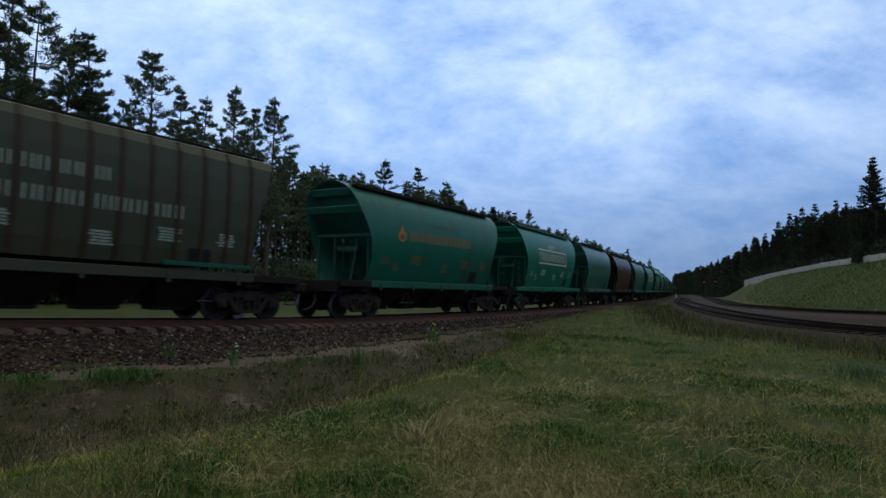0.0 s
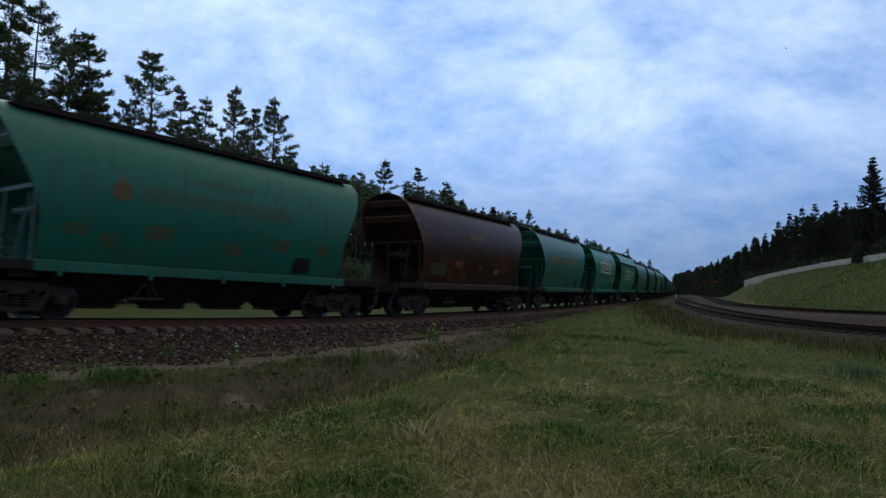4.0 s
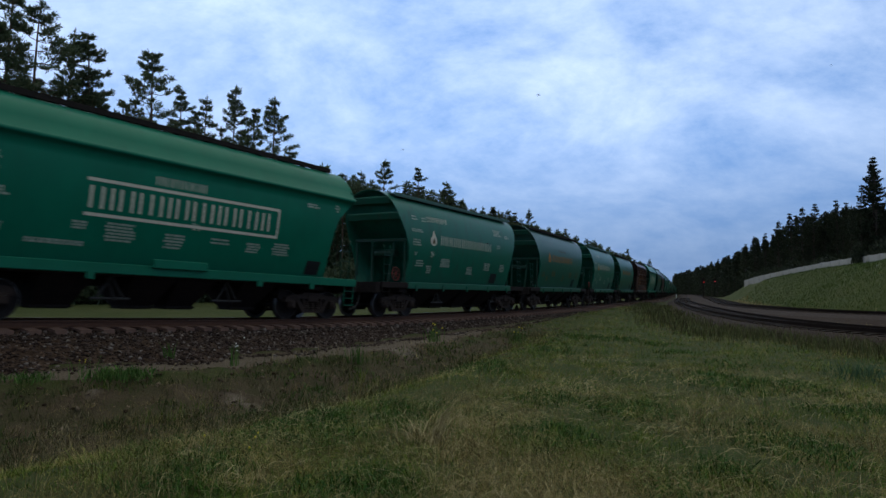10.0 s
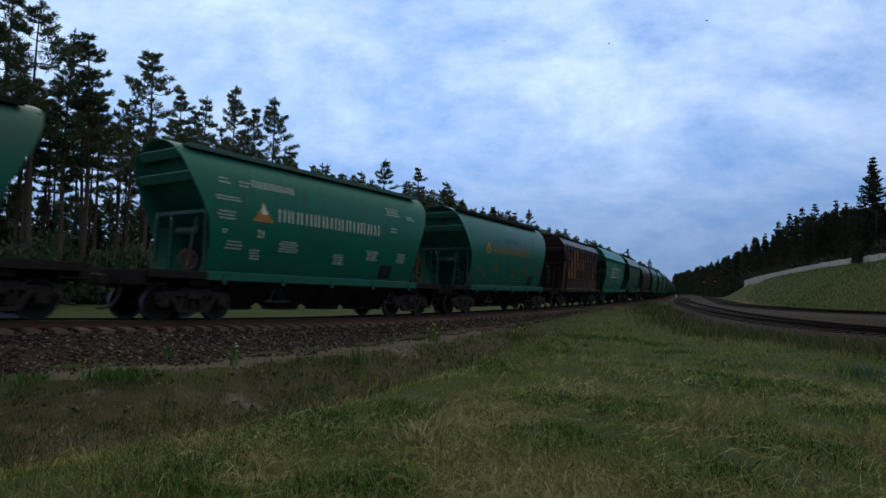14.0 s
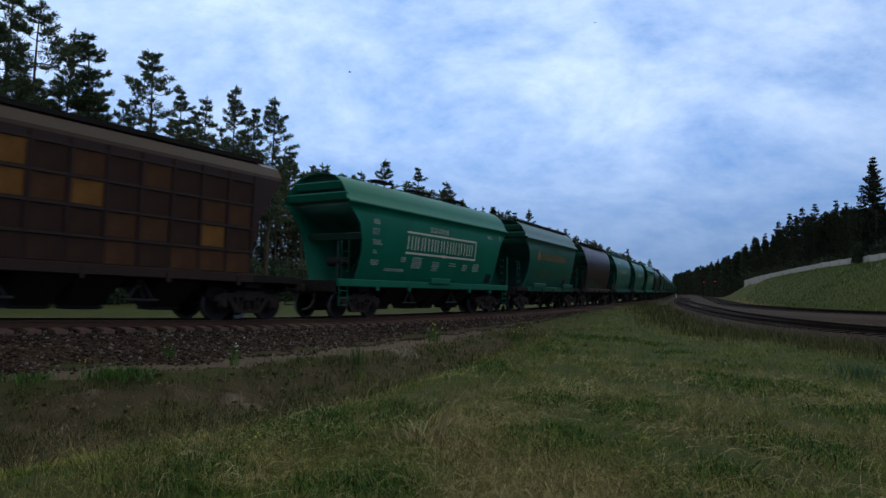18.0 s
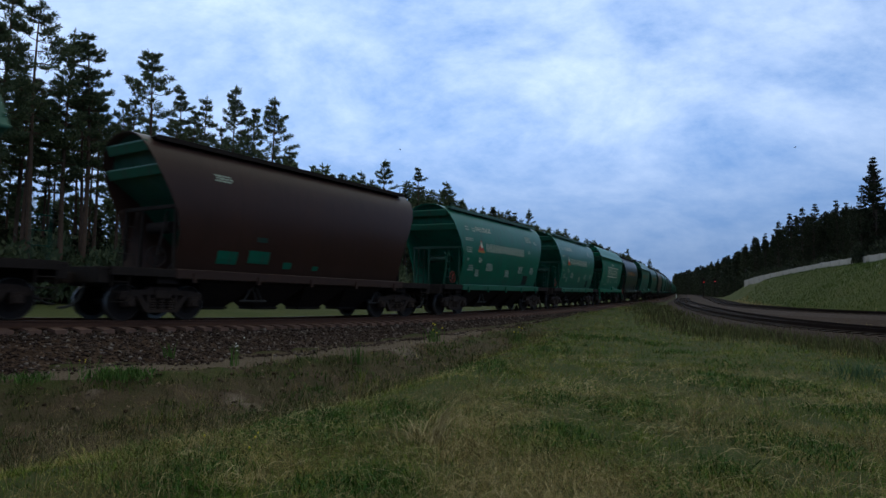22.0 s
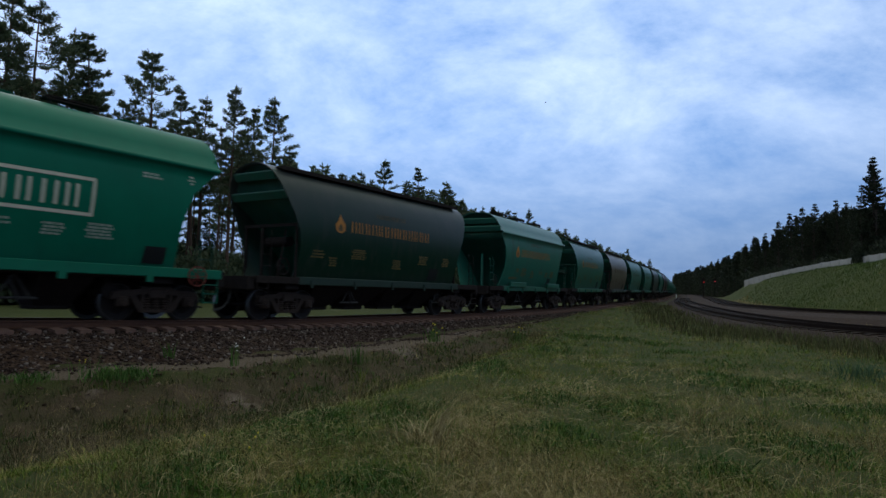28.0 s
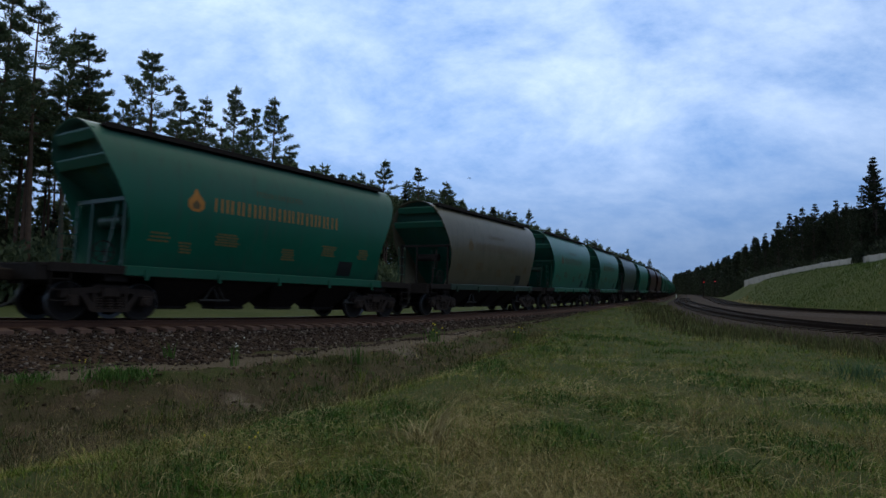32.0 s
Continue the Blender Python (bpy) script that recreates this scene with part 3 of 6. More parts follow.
def build_stones():
    rng = np.random.default_rng(11)
    n = 34000
    s = 46 - 52 * rng.random(n) ** .8
    d = np.where(rng.random(n) < .86, rng.uniform(1.15, 4.7, n), rng.uniform(-.6, .6, n))
    w = ballast_foot(s)
    keep = d < w + .15 + rng.exponential(.12, n)
    s, d, w = s[keep], d[keep], w[keep]
    n = len(s)
    x, y, _ = MAIN.at(s, d)
    g = MAIN.lift(s)
    u = np.clip((d - 1.9) / (w - 1.9), 0, 1)
    slope = np.where(u < .55, -.37 + (-.56 - g * .5 + .37) * u / .55, -.56 - g * .5 + (-.71 - g + .56 + g * .5) * (u - .55) / .45)
    z = g + np.where(d < 1.9, np.interp(d, SHOULDER_D, SHOULDER_Z), slope)
    z = np.where(d > w, relief(x, y)[0], z)
    r = .018 + .034 * rng.random(n) ** 1.8
    q = rng.normal(size=(n, 6, 3)) * .25
    base = np.array([[1, 0, 0], [-1, 0, 0], [0, 1, 0], [0, -1, 0], [0, 0, 1], [0, 0, -1]], float)
    co = (base[None] + q) * r[:, None, None] * np.array([1.2, 1.2, .8])
    co += np.stack([x, y, z + r * .3], -1)[:, None]
    scatter_mesh("ballast_stones", co, [(0, 2, 4), (2, 1, 4), (1, 3, 4), (3, 0, 4), (2, 0, 5), (1, 2, 5), (3, 1, 5), (0, 3, 5)], M_STONE, "loose brown and grey crushed ballast stones", "gravel")


build_stones()

# ---------------------------------------------------------------- grass


def vnoise(x, y, scale, seed=0):
    return np.array([noise.noise((a * scale + seed, b * scale, seed * 1.7)) for a, b in zip(x, y)])


def blades(name, n, rmin, rmax, hmin, hmax, width, material, label, seed, pick, lean=0.35, arc=(-0.72, 0.72), clump=1, spread=.07):
    """Bent blades; with clump > 1 they stand in tussocks of about that many, each with its own height and lean."""
    rng = np.random.default_rng(seed)
    m = n // clump
    r = rmin * (rmax / rmin) ** rng.random(m)
    a = rng.uniform(*arc, m)
    x, y = r * np.sin(a), r * np.cos(a)
    s, d = MAIN.side(x, y)
    k = pick(x, y, s, d, rng)
    x, y, r = x[k], y[k], r[k]
    tall, bx, by = np.ones(len(x)), np.zeros(len(x)), np.zeros(len(x))
    if clump > 1:
        tall = np.exp(rng.normal(0, .38, len(x)))
        bx, by = rng.normal(0, lean * .6, len(x)), rng.normal(0, lean * .6, len(x))
        wide = spread * rng.uniform(.5, 1.6, len(x)) * np.maximum(1, r / 9)
        x, y, r, tall, bx, by, wide = (np.repeat(q, clump) for q in (x, y, r, tall, bx, by, wide))
        x, y = x + rng.normal(0, 1, len(x)) * wide, y + rng.normal(0, 1, len(x)) * wide
    z, _ = relief(x, y)
    n = len(x)
    h = rng.uniform(hmin, hmax, n) * (0.75 + 0.5 * rng.random(n)) * tall
    t = rng.uniform(0, 2 * math.pi, n)
    lx, ly = (rng.normal(0, lean, n) + bx) * h, (rng.normal(0, lean, n) + by) * h
    w = width * rng.uniform(.6, 1.4, n) * np.maximum(1, r / 9)
    dx, dy = np.cos(t) * w, np.sin(t) * w
    co = np.empty((n, 5, 3))
    co[:, 0] = np.stack([x - dx, y - dy, z - .01], -1)
    co[:, 1] = np.stack([x + dx, y + dy, z - .01], -1)
    co[:, 2] = np.stack([x - dx * .7 + lx * .35, y - dy * .7 + ly * .35, z + h * .6], -1)
    co[:, 3] = np.stack([x + dx * .7 + lx * .35, y + dy * .7 + ly * .35, z + h * .6], -1)
    co[:, 4] = np.stack([x + lx, y + ly, z + h * np.maximum(.25, 1 - .5 * (lx ** 2 + ly ** 2) / h ** 2)], -1)
    return scatter_mesh(name, co, [(0, 1, 3), (0, 3, 2), (2, 3, 4)], material, label, "grass")


def clear_of_tracks(x, y, s, d):
    ok = d > path_edge(s) + .1
    for line in (SIDE_A, SIDE_B):
        _, e = line.side(x, y)
        ok &= (e < -1.75) | (e > 2.4)
    return ok


def pick_green(x, y, s, d, rng):
    v = vnoise(x, y, .55, 3) + .6 * vnoise(x, y, 2.3, 9)
    bank = on_bank(s, d)
    return clear_of_tracks(x, y, s, d) & (rng.random(len(x)) < np.clip(.55 + 1.2 * v, .10, 1) * (1 - .85 * bank))


def pick_straw(x, y, s, d, rng):
    v = vnoise(x, y, .5, 21) + .5 * vnoise(x, y, 1.9, 31)
    bank = on_bank(s, d)
    return clear_of_tracks(x, y, s, d) & (rng.random(len(x)) < np.clip(.10 + .24 * smooth(-3, 3, x) + .30 * smooth(11, 6, y) + 1.3 * v - .2 * bank, .02, 1) * (1 - .6 * smooth(8, 15, y)))


def pick_tussock(x, y, s, d, rng):
    v = vnoise(x, y, .8, 13) + .6 * vnoise(x, y, 2.9, 19)
    return clear_of_tracks(x, y, s, d) & (rng.random(len(x)) < np.clip(.42 + 1.5 * v, .04, 1) * (1 - .8 * on_bank(s, d)))


def pick_stalk(x, y, s, d, rng):
    v = vnoise(x, y, .45, 81)
    return clear_of_tracks(x, y, s, d) & (rng.random(len(x)) < np.clip(.35 + 1.3 * v, .05, 1))


blades("meadow_grass", 190000, 3.6, 70, .03, .10, .0024, M_GRASS, "short green meadow grass", 41, pick_green, .9)
blades("meadow_tussocks", 200000, 3.6, 60, .035, .12, .0024, M_GRASS, "green tussocks standing out of the mown meadow", 48, pick_tussock, .8, clump=18, spread=.075)
blades("dry_grass", 230000, 3.6, 60, .05, .17, .0017, M_STRAW, "dry straw-coloured hay lying in the meadow", 42, pick_straw, 1.5, clump=16, spread=.11)
blades("seed_stalks", 9000, 3.8, 45, .16, .42, .0017, M_STRAW, "thin pale seed stalks standing in the meadow", 49, pick_stalk, .3)


def pick_verge(x, y, s, d, rng):
    _, e = SIDE_A.side(x, y)
    v = vnoise(x, y, .6, 51)
    return (e < -1.5) & (e > -6.5) & (rng.random(len(x)) < smooth(-6.5, -3.5, e) * np.clip(.6 + v, .1, 1))


def pick_bank(x, y, s, d, rng):
    v = vnoise(x, y, .9, 61) + .6 * vnoise(x, y, 3.0, 63)
    return (d > path_edge(s) + .05) & (d < green_edge(s) + .2) & (s < 34) & (np.hypot(x + 3.5, y - 12.1) > .65) & (rng.random(len(x)) < np.clip(.42 + 1.2 * v, .12, 1))


blades("verge_weeds", 120000, 12, 75, .20, .50, .0033, mat("verge_stalks", grass_build([(0, (0.035, 0.032, 0.014)), (.5, (.07, .062, .026)), (.85, (.085, .11, .03)), (1, (.17, .15, .07))])), "tall brown and green weeds beside the side track", 43, pick_verge, .3, (.22, .72))
blades("bank_grass", 130000, 4.5, 32, .07, .26, .0026, mat("bank_stalks", grass_build([(0, (0.020, 0.026, 0.008)), (.4, (.052, .056, .018)), (.7, (.105, .076, .036)), (.92, (.16, .12, .06)), (1, (.28, .22, .13))], 1.6, 1.6)), "ragged grass and stalks on the ditch bank", 44, pick_bank, .6, (-.72, .38), 12, .09)

def tuft(name, x, y, n, h, spread, material, label, category, seed, width=.006, lean=.35, heads=None, drift=0.0):
    """A tuft of tall stalks: its own thing, standing on the ground."""
    rng = np.random.default_rng(seed)
    z0 = ground_z(x, y)
    px, py = rng.normal(0, spread * .35, n), rng.normal(0, spread * .35, n)
    hh = h * rng.uniform(.5, 1.05, n)
    t = rng.uniform(0, 6.28, n)
    lx, ly = (rng.normal(0, lean, n) + drift) * hh, rng.normal(0, lean, n) * hh
    w = width * rng.uniform(.6, 1.3, n)
    dx, dy = np.cos(t) * w, np.sin(t) * w
    co = np.empty((n, 5, 3))
    co[:, 0] = np.stack([px - dx, py - dy, 0 * hh - .02], -1)
    co[:, 1] = np.stack([px + dx, py + dy, 0 * hh - .02], -1)
    co[:, 2] = np.stack([px - dx * .8 + lx * .4, py - dy * .8 + ly * .4, hh * .6], -1)
    co[:, 3] = np.stack([px + dx * .8 + lx * .4, py + dy * .8 + ly * .4, hh * .6], -1)
    co[:, 4] = np.stack([px + lx, py + ly, hh * .95], -1)
    ob = scatter_mesh(name, co, [(0, 1, 3), (0, 3, 2), (2, 3, 4)], material, label, category)
    ob.location = (x, y, z0)
    if heads:
        key = "flower_%.3f" % heads[2]
        me = cached(key, lambda bm: bmesh.ops.create_icosphere(bm, subdivisions=1, radius=heads[2]))
        for i in range(0, n, heads[1]):
            part("flower_head", me, heads[0], ob, at=Matrix.Translation((px[i] + lx[i], py[i] + ly[i], hh[i] * .95)))
    return ob



def in_patches(centres, spread):
    def pick(x, y, s, d, rng):
        m = np.zeros(len(x))
        for cx, cy, r in centres:
            m = np.maximum(m, smooth(r * 1.25, r * .5, np.hypot((x - cx), (y - cy) * spread) + .25 * vnoise(x, y, 2.2, cx)))
        return clear_of_tracks(x, y, s, d) & (rng.random(len(x)) < m)
    return pick


patch_rng = random.Random(5)
CLOVER = [(1.37, 7.45, .42), (1.03, 7.5, .35), (2.61, 9.15, .62), (3.95, 7.35, .6), (2.05, 5.55, .34), (5.2, 12.0, .8), (1.5, 9.9, .5), (-.72, 5.45, .4), (-2.2, 5.8, .5), (-1.6, 7.3, .6), (-1.6, 8.3, .6), (5.6, 23.0, 1.3), (-.45, 8.8, .6), (.9, 14.2, .8)]
CLOVER += [(patch_rng.uniform(-3, 7), patch_rng.uniform(6, 22), patch_rng.uniform(.25, .6)) for _ in range(34)]
M_CLOVER = mat("clover_leaves", grass_build([(0, (.016, .044, .007)), (.6, (.032, .078, .012)), (1, (.06, .115, .02))]))
blades("clover", 130000, 3.8, 26, .06, .15, .0052, M_CLOVER, "dark green clover patches in the meadow", 45, in_patches(CLOVER, .6), .9)


BANK_RNG = random.Random(12)


def bank_spots(n, r0, r1):
    out = []
    for _ in range(n):
        s = BANK_RNG.uniform(-4, 24)
        x, y, _ = MAIN.at(s, path_edge(s) + BANK_RNG.uniform(.3, 1) * (green_edge(s) - path_edge(s)))
        out.append((float(x), float(y), BANK_RNG.uniform(r0, r1)))
    return out


blades("bank_weeds", 80000, 5, 30, .06, .20, .0050, mat("bank_weed_leaves", grass_build([(0, (.018, .034, .008)), (.6, (.036, .066, .014)), (1, (.07, .10, .025))])), "dark green weeds in clumps on the ditch bank", 71, in_patches(bank_spots(120, .15, .5) + [(float(q[0]), float(q[1]), .26) for q in (MAIN.at(s, path_edge(s) + .25) for s in np.arange(-2, 22, .55))], .7), .7, (-.72, .38))
blades("bank_straw", 60000, 5, 30, .06, .28, .0024, mat("bank_dead_stalks", grass_build([(0, (.06, .045, .024)), (.6, (.12, .095, .055)), (1, (.28, .23, .15))])), "pale dead stalks on the ditch bank", 72, in_patches(bank_spots(80, .15, .5), .7), 1.0, (-.72, .38))


def build_clods():
    rng = np.random.default_rng(73)
    n = 5200
    s = rng.uniform(-6, 26, n)
    d = path_edge(s) + rng.uniform(-.5, 3.2, n)
    x, y, _ = MAIN.at(s, d)
    z = relief(x, y)[0]
    r = .008 + .035 * rng.random(n) ** 3
    base = np.array([[1, 0, 0], [-1, 0, 0], [0, 1, 0], [0, -1, 0], [0, 0, 1], [0, 0, -1]], float)
    co = (base[None] + rng.normal(size=(n, 6, 3)) * .28) * r[:, None, None] * np.array([1.3, 1.3, .8])
    co += np.stack([x, y, z + r * .2], -1)[:, None]
    scatter_mesh("soil_clods", co, [(0, 2, 4), (2, 1, 4), (1, 3, 4), (3, 0, 4), (2, 0, 5), (1, 2, 5), (3, 1, 5), (0, 3, 5)],
                 mat("soil_clod", grass_build([(0, (.03, .018, .010)), (.6, (.075, .048, .030)), (1, (.22, .16, .11))])), "crumbled brown soil clods on the ditch bank", "soil")


build_clods()


M_PALE_STRAW = mat("bleached_straw", grass_build([(0, (.15, .11, .045)), (.5, (.27, .21, .10)), (1, (.46, .38, .21))]))


def build_hay():
    """Mown hay lying in loose swirls."""
    rng = np.random.default_rng(46)
    cs = [(2.9, 7.7), (.55, 6.5), (4.6, 7.1), (.1, 8.3), (3.6, 6.2), (1.8, 5.6), (4.9, 6.3), (2.4, 10.5), (-.6, 6.0), (.3, 5.4), (3.2, 5.4), (4.3, 5.7), (-1.9, 5.2), (1.4, 9.3)]
    cs += [(rng.uniform(-2.5, 7), 5 + 11 * rng.random() ** 1.8) for _ in range(110)]
    out = []
    for cx, cy in cs:
        n = int(rng.integers(30, 90))
        a = rng.uniform(0, 6.28) + rng.normal(0, .45, n)
        R = rng.uniform(.2, .55)
        x, y = cx + rng.normal(0, R, n), cy + rng.normal(0, R * 1.3, n)
        z = relief(x, y)[0]
        L = rng.uniform(.12, .42, n)
        up = rng.uniform(.02, .14, n)
        w = .0013 * np.maximum(1, cy / 8)
        px, py = -np.sin(a) * w, np.cos(a) * w
        dx, dy = np.cos(a) * L, np.sin(a) * L
        co = np.empty((n, 5, 3))
        co[:, 0] = np.stack([x - px, y - py, z + .01], -1)
        co[:, 1] = np.stack([x + px, y + py, z + .01], -1)
        co[:, 2] = np.stack([x + dx * .5 - px, y + dy * .5 - py, z + up], -1)
        co[:, 3] = np.stack([x + dx * .5 + px, y + dy * .5 + py, z + up + .003], -1)
        co[:, 4] = np.stack([x + dx, y + dy, z + up * rng.uniform(.2, 1.2, n)], -1)
        out.append(co)
    scatter_mesh("hay", np.concatenate(out), [(0, 1, 3), (0, 3, 2), (2, 3, 4)], M_PALE_STRAW, "loose swirls of mown hay on the meadow", "hay")


build_hay()
tuft("grass_tuft", -.06, 7.05, 60, .54, .16, M_PALE_STRAW, "tall bleached straw tuft leaning in the meadow", "grass tuft", 1, .0042, .16, drift=.55)
tuft("grass_tuft", -.25, 7.1, 60, .26, .35, M_PALE_STRAW, "flattened bleached straw tuft in the meadow", "grass tuft", 2, .006, .8)
tuft("grass_tuft", 3.05, 7.8, 70, .42, .35, M_STRAW, "bleached straw tuft in the meadow", "grass tuft", 3, .003, .55)
tuft("grass_tuft", 4.85, 7.0, 60, .40, .3, M_STRAW, "bleached straw tuft in the meadow", "grass tuft", 4, .003, .5)
tuft("weed_clump", -6.0, 11.95, 420, .19, .80, M_WEED, "fresh green leafy weed clump on the sandy ledge", "weed", 5, .011, .5)
tuft("weed_clump", -7.3, 11.3, 160, .15, .6, M_WEED, "green leafy weed clump on the ditch bank", "weed", 6, .009, .5)
tuft("weed_clump", -6.15, 14.55, 26, .62, .16, M_WEED, "tall thin weed growing through the ballast", "weed", 7, .010, .16, (M_FLOWER2, 6, .014))
tuft("weed_clump", -4.55, 14.1, 20, .62, .14, M_WEED, "tall thin weed with pale flower heads in the ballast", "weed", 8, .008, .16, (M_FLOWER2, 4, .022))
tuft("weed_clump", -2.1, 15.9, 40, .55, .3, M_WEED, "tall green weed at the foot of the ballast", "weed", 9, .010, .2)
tuft("weed_clump", -.2, 20.5, 40, .7, .5, M_WEED, "weed with small yellow flowers at the ballast edge", "weed", 10, .012, .2, (M_FLOWER, 8, .03))
tuft("weed_clump", 2.9, 24.2, 40, .6, .5, M_WEED, "weed with small yellow flowers at the ballast edge", "weed", 11, .012, .25, (M_FLOWER, 10, .03))
tuft("weed_clump", -6.9, 12.4, 14, .4, .4, M_WEED, "sparse weed with yellow flowers on the ledge", "weed", 12, .006, .3, (M_FLOWER, 5, .016))
tuft("weed_clump", -2.2, 6.3, 20, .2, .6, M_WEED, "low weed with yellow flowers in the ditch", "weed", 13, .005, .4, (M_FLOWER, 6, .012))
tuft("weed_clump", 8.8, 13.2, 200, .36, 1.1, mat("blue_green_leaves", grass_build([(0, (.035, .07, .035)), (1, (.07, .12, .06))])), "bluish green weed clump at the meadow edge", "weed", 14, .007, .4)
for k in range(16):
    ss = patch_rng.uniform(0, 22)
    sx, sy, _ = MAIN.at(ss, path_edge(ss) + patch_rng.uniform(.4, 3.6))
    tuft("grass_tuft", float(sx), float(sy), 40, patch_rng.uniform(.25, .5), patch_rng.uniform(.2, .5), M_GRASS if k % 2 else M_STRAW, "ragged grass tuft on the ditch bank", "grass tuft", 20 + k, .004, .4)


def pick_fringe(x, y, s, d, rng):
    _, e = SIDE_B.side(x, y)
    return (e > 2.1) & (e < 5.2) & (y > 25) & (rng.random(len(x)) < smooth(5.2, 2.6, e) * np.clip(.7 + vnoise(x, y, .3, 5), .1, 1))


def pick_slope(x, y, s, d, rng):
    _, e = SIDE_B.side(x, y)
    return (e > 2.4) & (e < 17) & (y > 25) & (rng.random(len(x)) < .8)


blades("slope_grass", 160000, 34, 125, .10, .30, .0017, mat("slope_stalks", grass_build([(0, (.040, .066, .014)), (.5, (.054, .084, .018)), (.85, (.072, .096, .024)), (1, (.10, .105, .036))], .9, .16)), "long uncut grass on the rise", 47, pick_slope, .5, (.3, .72))
blades("slope_fringe", 90000, 34, 125, .25, .60, .0034, M_PALE_STRAW, "pale seeding grass along the foot of the rise", 50, pick_fringe, .35, (.25, .72))

# ---------------------------------------------------------------- pines


def pine_meshes(seed, height, crown_from, width, lean=0.0, leaf=None):
    """Trunk with limbs, and a crown of needle tufts, as two meshes."""
    rng = random.Random(seed)
    bm = bmesh.new()
    wob = rng.uniform(0, 6)
    def stem(h):
        t = h / height
        return Vector((.35 * math.sin(t * 3 + wob) * t + lean * t * t * height, .3 * math.cos(t * 2.4 + wob) * t, h))
    add_tube(bm, [stem(height * i / 9) for i in range(10)], [.20 * (1 - .93 * i / 9) * height / 20 + .012 for i in range(10)], 7)
    tufts, lens, dirs = [], [], []
    h = height * crown_from
    while h < height * .98:
        t = (h / height - crown_from) / (1 - crown_from)
        reach = width * (.55 + .45 * min(1, t / .25)) * ((1 - t) ** .85 + .03) * rng.uniform(.75, 1.2)
        k = rng.randint(4, 6)
        a0 = rng.uniform(0, 6.28)
        for j in range(k):
            if rng.random() < .3:
                continue
            a = a0 + 6.28 * j / k + rng.uniform(-.4, .4)
            L = reach * rng.uniform(.45, 1.3)
            rise = (.12 + .34 * t) * rng.uniform(.5, 1.4)
            p0 = stem(h)
            q = [p0 + Vector((math.cos(a) * L * u, math.sin(a) * L * u, L * rise * u ** 1.6 - .10 * L * math.sin(3.14 * u))) for u in (0, .35, .7, 1)]
            add_tube(bm, q, [.045 * (1 - t * .6), .03, .02, .008], 4)
            m = 4 + int(L * 4.6)
            for i in range(m):
                u = .3 + .7 * (i + rng.random() * .6) / m
                seg = min(2, int(u * 3))
                c = q[seg].lerp(q[seg + 1], min(1, u * 3 - seg))
                aa = a + rng.choice((-1, 1)) * rng.uniform(.5, 1.2)
                T = (.16 + .30 * L * (1.05 - u)) * rng.uniform(.7, 1.3)
                d = Vector((math.cos(aa), math.sin(aa), .22 + .35 * t)).normalized()
                for v in (.3, .65, 1.0):
                    tufts.append(c + d * T * v + Vector((rng.gauss(0, .06), rng.gauss(0, .06), rng.gauss(0, .04))))
                    lens.append(rng.uniform(.2, .38))
                    dirs.append(d)
            tufts.append(q[3])
            lens.append(.36)
            dirs.append(Vector((math.cos(a), math.sin(a), .9)).normalized())
        h += rng.uniform(.7, 1.25) * (1 - .5 * t)
    for i in range(9):
        tufts.append(stem(height * (.94 + .055 * i / 9)))
        lens.append(.30 - .012 * i)
        dirs.append(Vector((rng.gauss(0, .45), rng.gauss(0, .45), 1)).normalized())
    # a few bare dead limbs below the crown
    for i in range(9):
        hh = height * rng.uniform(.18, crown_from)
        a = rng.uniform(0, 6.28)
        L = rng.uniform(.4, 1.4)
        add_tube(bm, [stem(hh), stem(hh) + Vector((math.cos(a) * L, math.sin(a) * L, .1 * L))], [.025, .008], 4)
    trunk = bm_mesh("trunk", bm, True)
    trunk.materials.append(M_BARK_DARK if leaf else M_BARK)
    r = np.random.default_rng(seed)
    n, k = len(tufts), 7
    c = np.repeat(np.array(tufts), k, axis=0)
    d = r.normal(size=(n * k, 3)) * .55 + np.repeat(np.array(dirs), k, axis=0) * 1.0 + np.array([0, 0, .3])
    d /= np.linalg.norm(d, axis=1)[:, None]
    L = np.repeat(np.array(lens), k)[:, None] * r.uniform(.6, 1.1, (n * k, 1))
    side = np.cross(d, r.normal(size=(n * k, 3)))
    side /= np.linalg.norm(side, axis=1)[:, None]
    c = c + r.normal(0, .05, (n * k, 3))
    co = np.stack([c - side * .010, c + d * L * .6 + side * .034, c + d * L, c + d * L * .5 - side * .034], 1)
    me = bpy.data.meshes.new("crown")
    m = n * k
    me.vertices.add(m * 4)
    me.vertices.foreach_set("co", co.reshape(-1))
    me.loops.add(m * 4)
    me.loops.foreach_set("vertex_index", np.arange(m * 4, dtype=np.int32))
    me.polygons.add(m)
    me.polygons.foreach_set("loop_start", np.arange(0, m * 4, 4, dtype=np.int32))
    me.update(calc_edges=True)
    me.materials.append(leaf or M_NEEDLE)
    return trunk, crown_ok(me)


def crown_ok(me):
    me.validate()
    return me


